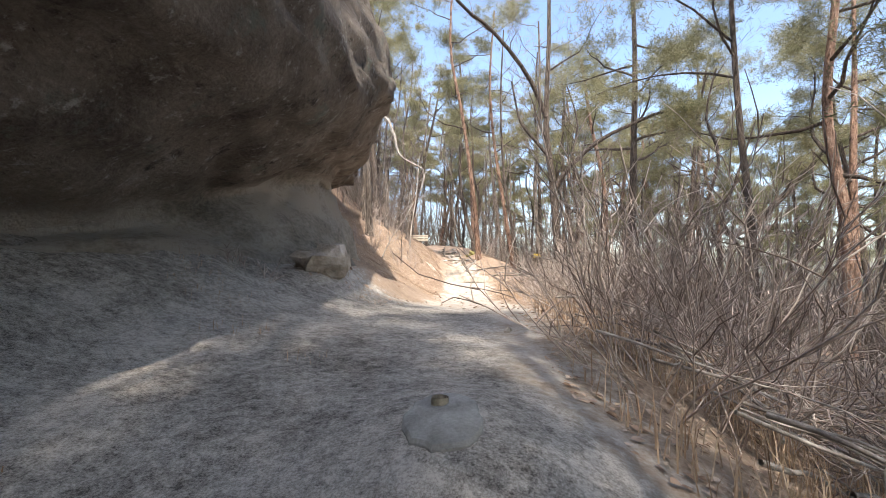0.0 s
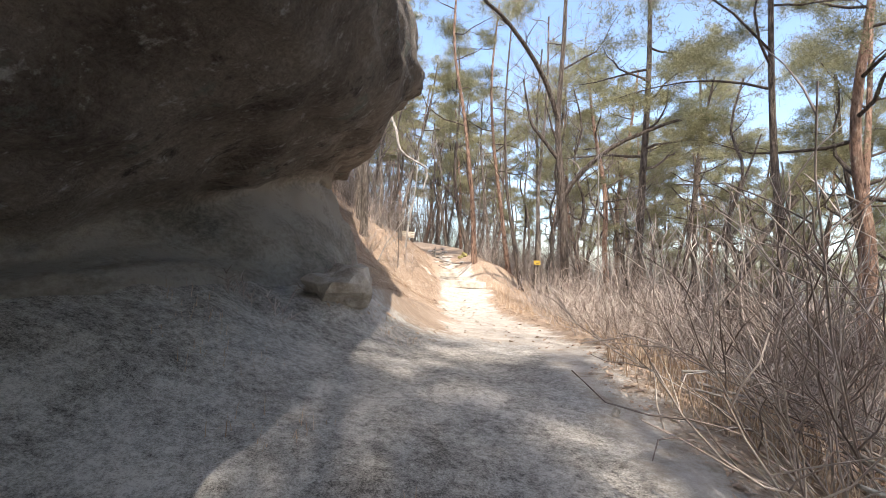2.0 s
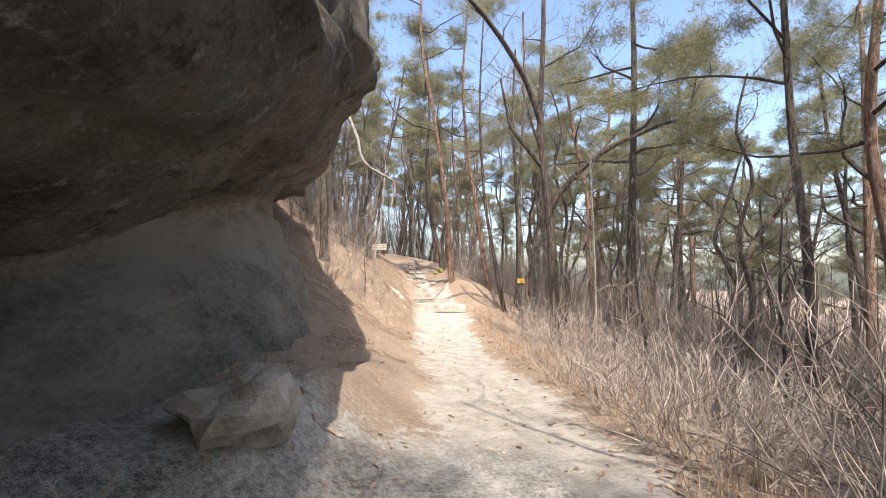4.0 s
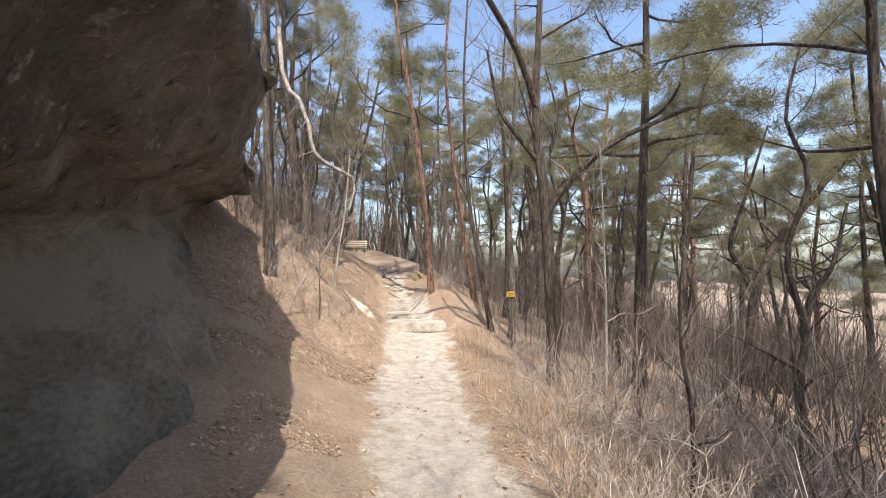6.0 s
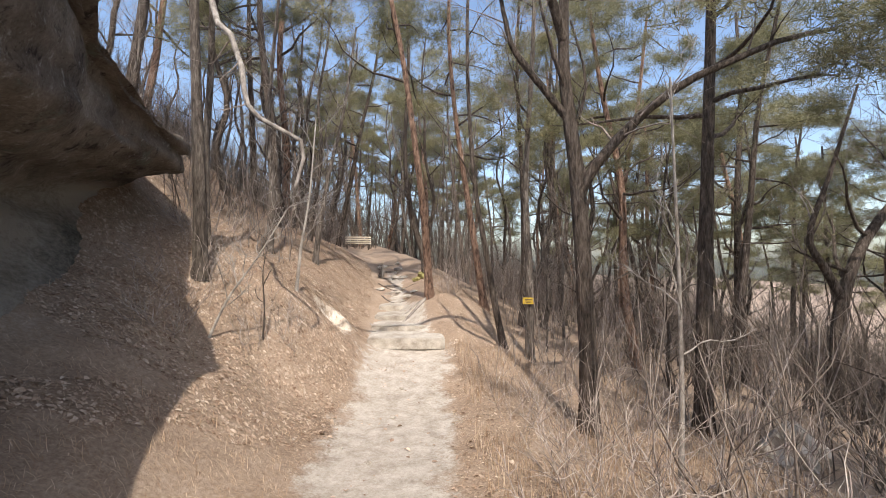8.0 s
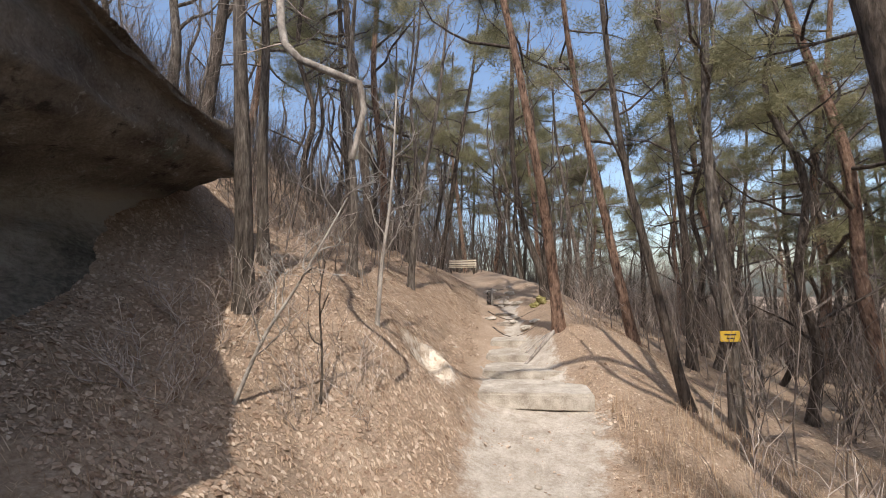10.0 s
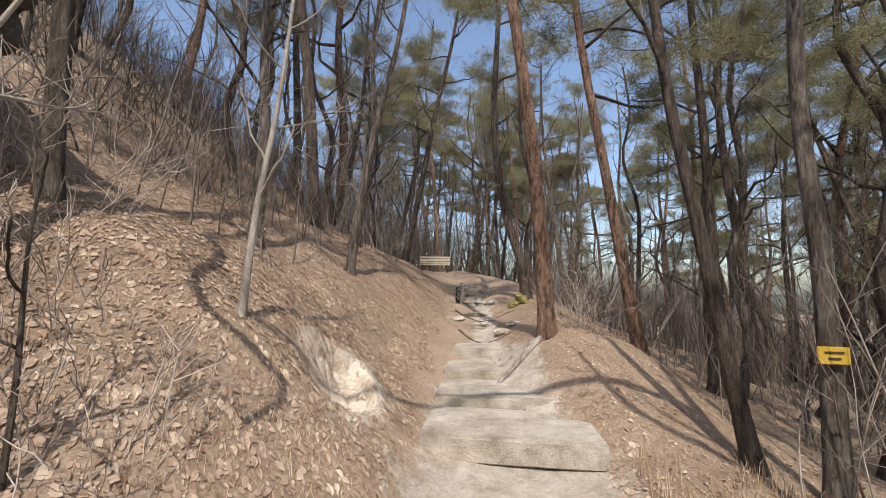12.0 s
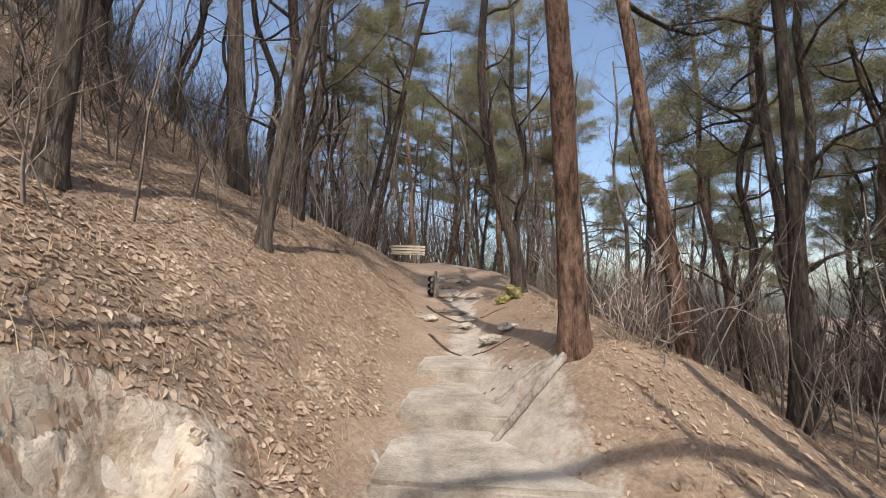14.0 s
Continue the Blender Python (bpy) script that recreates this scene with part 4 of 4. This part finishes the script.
# ---------------------------------------------------------------- steps, bench, sign, slab
def trail_steps():
    t = thing("trail_steps", (0.37, 19.9, gz(0.37, 19.9)), "flight of low pale stone trail steps", "steps")
    for i, (y, z, w) in enumerate(((19.85, 1.24, 1.65), (20.8, 1.36, 1.5), (21.7, 1.48, 1.35), (22.7, 1.62, 1.15), (24.2, 1.82, 0.9), (25.3, 2.0, 0.85), (26.6, 2.2, 0.9), (28.0, 2.42, 0.9), (29.6, 2.66, 0.9))):
        x = float(np.interp(y, PY, PX))
        o = part("step", box_mesh("step", (w, 0.95 if i < 4 else 0.4, 0.24), STEP if i < 4 else DARK_STEP, 0.025, 0.006 if i < 4 else 0.02, i), t)
        o.location = Vector((x, y + 0.45, z - 0.12)) - t.location
    return t


trail_steps()


def bench(at, turn):
    t = thing("wooden_bench", at, "weathered pale wooden slatted bench beside the trail", "bench")
    t.matrix_basis = t.matrix_basis @ pose(0, 0, 0, 0, 0, turn)
    for k in range(3):
        part("seat_slat", box_mesh("seat_slat", (1.75, 0.12, 0.045), WOOD, 0.008), t).location = (0, -0.15 + 0.14 * k, 0.43)
    for k in range(3):
        part("back_slat", box_mesh("back_slat", (1.75, 0.03, 0.11), WOOD, 0.008), t).location = (0, 0.24, 0.56 + 0.15 * k)
    for x in (-0.7, 0.7):
        part("leg", box_mesh("leg", (0.09, 0.4, 0.42), DARK_BARK, 0.01), t).location = (x, 0, 0.2)
        part("back_post", box_mesh("back_post", (0.07, 0.05, 0.55), DARK_BARK, 0.01), t).location = (x, 0.285, 0.68)
    return t


bench((-2.9, 40.0, gz(-2.9, 40.0)), 4)


def sign(at):
    t = thing("yellow_sign", at, "small yellow notice board tied to a trunk", "sign")
    part("board", box_mesh("board", (0.25, 0.02, 0.145), YELLOW, 0.006), t)
    for k, (w, z) in enumerate(((0.15, 0.025), (0.1, -0.025))):
        part("text_bar", box_mesh("text_bar", (w, 0.004, 0.02), INK, 0.001), t).location = (0, -0.013, z)
    return t


sign((3.0, 19.86, 2.04))


def mortar_slab():
    r = random.Random(3)
    x0, y0 = -0.36, 5.24
    t = thing("mortar_slab", (x0, y0, gz(x0, y0)), "grey mortar slab with a cut pipe stub set in it", "slab")
    ring = [(math.cos(a) * 0.125 * r.uniform(0.85, 1.1), math.sin(a) * 0.19 * r.uniform(0.9, 1.12)) for a in np.linspace(0, 6.283, 28, endpoint=False)]
    V, F = [], []
    for s, h in ((1.0, -0.03), (1.0, 0.006), (0.94, 0.014), (0.5, 0.016)):
        V += [(x * s, y * s, gz(x0 + x * s, y0 + y * s) - t.location[2] + h) for x, y in ring]
    n = len(ring)
    for j in range(3):
        F += [(j * n + i, j * n + (i + 1) % n, (j + 1) * n + (i + 1) % n, (j + 1) * n + i) for i in range(n)]
    F.append(tuple(range(3 * n, 4 * n)))
    part("slab", mesh_of("slab", V, F, SLAB), t)
    top = gz(x0 - 0.02, y0 + 0.05) - t.location[2] + 0.016
    ringline = [([(0, 0, -0.02), (0, 0, 0.012), (0, 0, 0.02)], [0.03, 0.03, 0.028]), ([(0, 0, 0.02), (0, 0, 0.0), (0, 0, -0.02)], [0.022, 0.021, 0.021])]
    part("pipe_stub", tubes("pipe_stub", ringline, PIPE, 14), t, "short cut metal pipe").location = (-0.01, 0.06, top)
    return t


mortar_slab()


# ---------------------------------------------------------------- roots, moss, loose stones
def ground_line(points, n, lift):
    c = curve_through([(x, y, 0) for x, y in points], n)
    c[:, 2] = ground_z(c[:, 0], c[:, 1]) + lift
    return c


def root(points, r0, label, mat=PALE_BARK, lift=-0.004):
    line = ground_line(points, 16, lift)
    rad = np.linspace(r0, r0 * 0.35, 16) * (1 + 0.15 * np.sin(np.arange(16) * 2.1))
    return tagged(new("exposed_root", tubes("exposed_root", [(line, rad)], mat, 7)), label, "root", "exposed roots across the trail")


root([(0.95, 21.95), (0.6, 21.75), (0.4, 21.6), (0.25, 21.45)], 0.05, "thick tan root running from a pine over the trail", PALE_BARK, 0.03)
root([(0.9, 22.0), (0.62, 22.05), (0.35, 22.0), (0.1, 22.1)], 0.05, "grey root across the trail")
root([(-0.5, 21.2), (-0.3, 20.95), (0.0, 20.9), (0.25, 21.05)], 0.022, "thin curved root looping over the step")
root([(-0.4, 24.2), (-0.1, 23.6), (0.2, 23.4), (0.6, 23.3)], 0.03, "dark root across the upper trail", DARK_BARK)
root([(-0.6, 26.0), (-0.2, 25.3), (0.3, 25.0), (0.7, 25.1)], 0.03, "dark root across the upper trail", DARK_BARK)


def stone(x, y, size, seed, mat=STEP, name="stone", label="pale angular stone lying on the trail", category="stone", group="loose stones", sink=0.3):
    r = random.Random(seed)
    bm = bmesh.new()
    bmesh.ops.create_icosphere(bm, subdivisions=3, radius=1.0)
    off = Vector((r.uniform(0, 50), r.uniform(0, 50), 0))
    for v in bm.verts:
        v.co *= 1 + 0.55 * noise.fractal(v.co * 1.2 + off, 0.9, 2.1, 4)
        v.co = Vector((v.co.x * size[0], v.co.y * size[1], v.co.z * size[2]))
    me = bpy.data.meshes.new(name)
    bm.to_mesh(me)
    bm.free()
    me.materials.append(mat)
    ob = tagged(new(name, me), label, category, group)
    ob.matrix_basis = pose(x, y, gz(x, y) + size[2] * (1 - sink) * 0.5, 0, 0, r.uniform(0, 360))
    return ob


stone(0.92, 25.85, (0.2, 0.16, 0.16), 1, MOSS, "moss_clump", "yellow-green moss clump at a tree foot", "moss", "moss clumps")
stone(0.72, 25.7, (0.13, 0.11, 0.1), 2, MOSS, "moss_clump", "yellow-green moss clump at a tree foot", "moss", "moss clumps")
sr = random.Random(17)
for k in range(16):
    y = sr.uniform(23.2, 30)
    stone(float(np.interp(y, PY, PX)) + sr.uniform(-0.55, 0.55), y, (sr.uniform(0.06, 0.2), sr.uniform(0.06, 0.14), sr.uniform(0.04, 0.09)), 30 + k)
stone(6.6, 17.2, (0.55, 0.4, 0.4), 90, STEP, "boulder", "weathered tan boulder on the lower slope", "boulder", "boulders")
stone(-1.8, 8.9, (0.36, 0.3, 0.26), 91, STEP, "boulder", "pale broken boulder below the overhang", "boulder", "boulders", 1.1)
for k in range(14):
    y = sr.uniform(6.5, 19)
    stone(float(np.interp(y, PY, PX)) + sr.uniform(-1.2, 0.9), y, (sr.uniform(0.02, 0.05), sr.uniform(0.02, 0.04), sr.uniform(0.012, 0.03)), 60 + k)


def trail_edging(x, y):
    """Three short logs stacked between two stakes at the trail's edge."""
    t = thing("trail_edging", (x, y, gz(x, y)), "short stacked logs held by two stakes beside the trail", "edging")
    for k in range(3):
        part("log", tubes("log", [([(0, -0.3, 0.07 + 0.13 * k), (0.01, 0, 0.075 + 0.13 * k), (0, 0.3, 0.07 + 0.13 * k)], [0.062, 0.066, 0.06])], OAK_BARK, 10), t)
    for dy in (-0.22, 0.22):
        part("stake", tubes("stake", [([(0.085, dy, -0.15), (0.085, dy, 0.2), (0.085, dy, 0.5)], [0.03, 0.03, 0.026])], PALE_BARK, 8), t)
    return t


trail_edging(-0.62, 27.2)

strands("cave_grass", spots_in(2600, 35, -3.0, -1.0, 5.0, 13.5, lambda x, y, u: rolling(x, y, 1.6, 1) > 0.45), 36, 0.1, 0.002, STRAW, "short dry grass tufts below the overhang", "grass")

strands("needle_litter", spots_in(52000, 37, -5.0, 3.5, 13, 27, lambda x, y, u: ((u < -0.8) | (u > 0.8)) & (((x + 1.08) / 0.36) ** 2 + ((y - 19.9) / 0.62) ** 2 > 1)), 38, 0.14, 0.0022, STRAW, "matted fallen needles and straw covering the bank", "litter", 1.75, 0.8)


def clay_face():
    """The crumbling pale scarp where the bank has slipped, cracked and undercut."""
    xs, ys = np.linspace(-1.62, -0.62, 64), np.linspace(19.05, 20.75, 104)
    X, Y = [q.ravel() for q in np.meshgrid(xs, ys)]
    edge = ((X + 1.16) / 0.38) ** 2 + ((Y - 19.8) / 0.6) ** 2 + 0.3 * rolling(X, Y, 3.0, 2.0) + 0.15 * rolling(X, Y, 8.0)
    base = ground_z(X, Y)
    rough = np.array([0.035 * noise.fractal(Vector((a * 5, b * 5, c * 5)), 0.9, 2.1, 5) + 0.03 * abs(noise.noise(Vector((a * 9, b * 9, c * 9)))) - 0.06 * max(0.0, 0.05 - abs(noise.noise(Vector((a * 3.2, b * 3.2, c * 4 + 9.0))))) / 0.05 for a, b, c in zip(X.tolist(), Y.tolist(), base.tolist())])
    Z = base + (0.012 + 0.9 * rough) * np.clip(1.3 - 1.3 * edge, 0, 1) - 0.3 * np.clip(edge - 0.95, 0, 0.6)
    n, m = len(ys), len(xs)
    ii = (np.arange(n - 1)[:, None] * m + np.arange(m - 1)[None]).ravel()
    at = Vector((-1.1, 19.9, gz(-1.1, 19.9)))
    me = mesh_of("clay_face", np.stack([X, Y, Z], 1) - np.array(at), np.stack([ii, ii + 1, ii + 1 + m, ii + m], 1).tolist(), CLAY, True)
    ob = tagged(new("clay_bank", me), "crumbling pale clay scarp cut into the leafy bank", "clay bank", kind="structure")
    ob.matrix_basis = Matrix.Translation(at)


clay_face()
cr = random.Random(23)
for k in range(9):
    stone(-0.95 + cr.gauss(0, 0.15), 19.8 + cr.gauss(0, 0.4), (cr.uniform(0.02, 0.06), cr.uniform(0.02, 0.06), cr.uniform(0.015, 0.04)), 200 + k, CLAY, "clay_lump", "crumbling pale clay lump in the eroded bank", "clay lump", "clay lumps", 1.7)
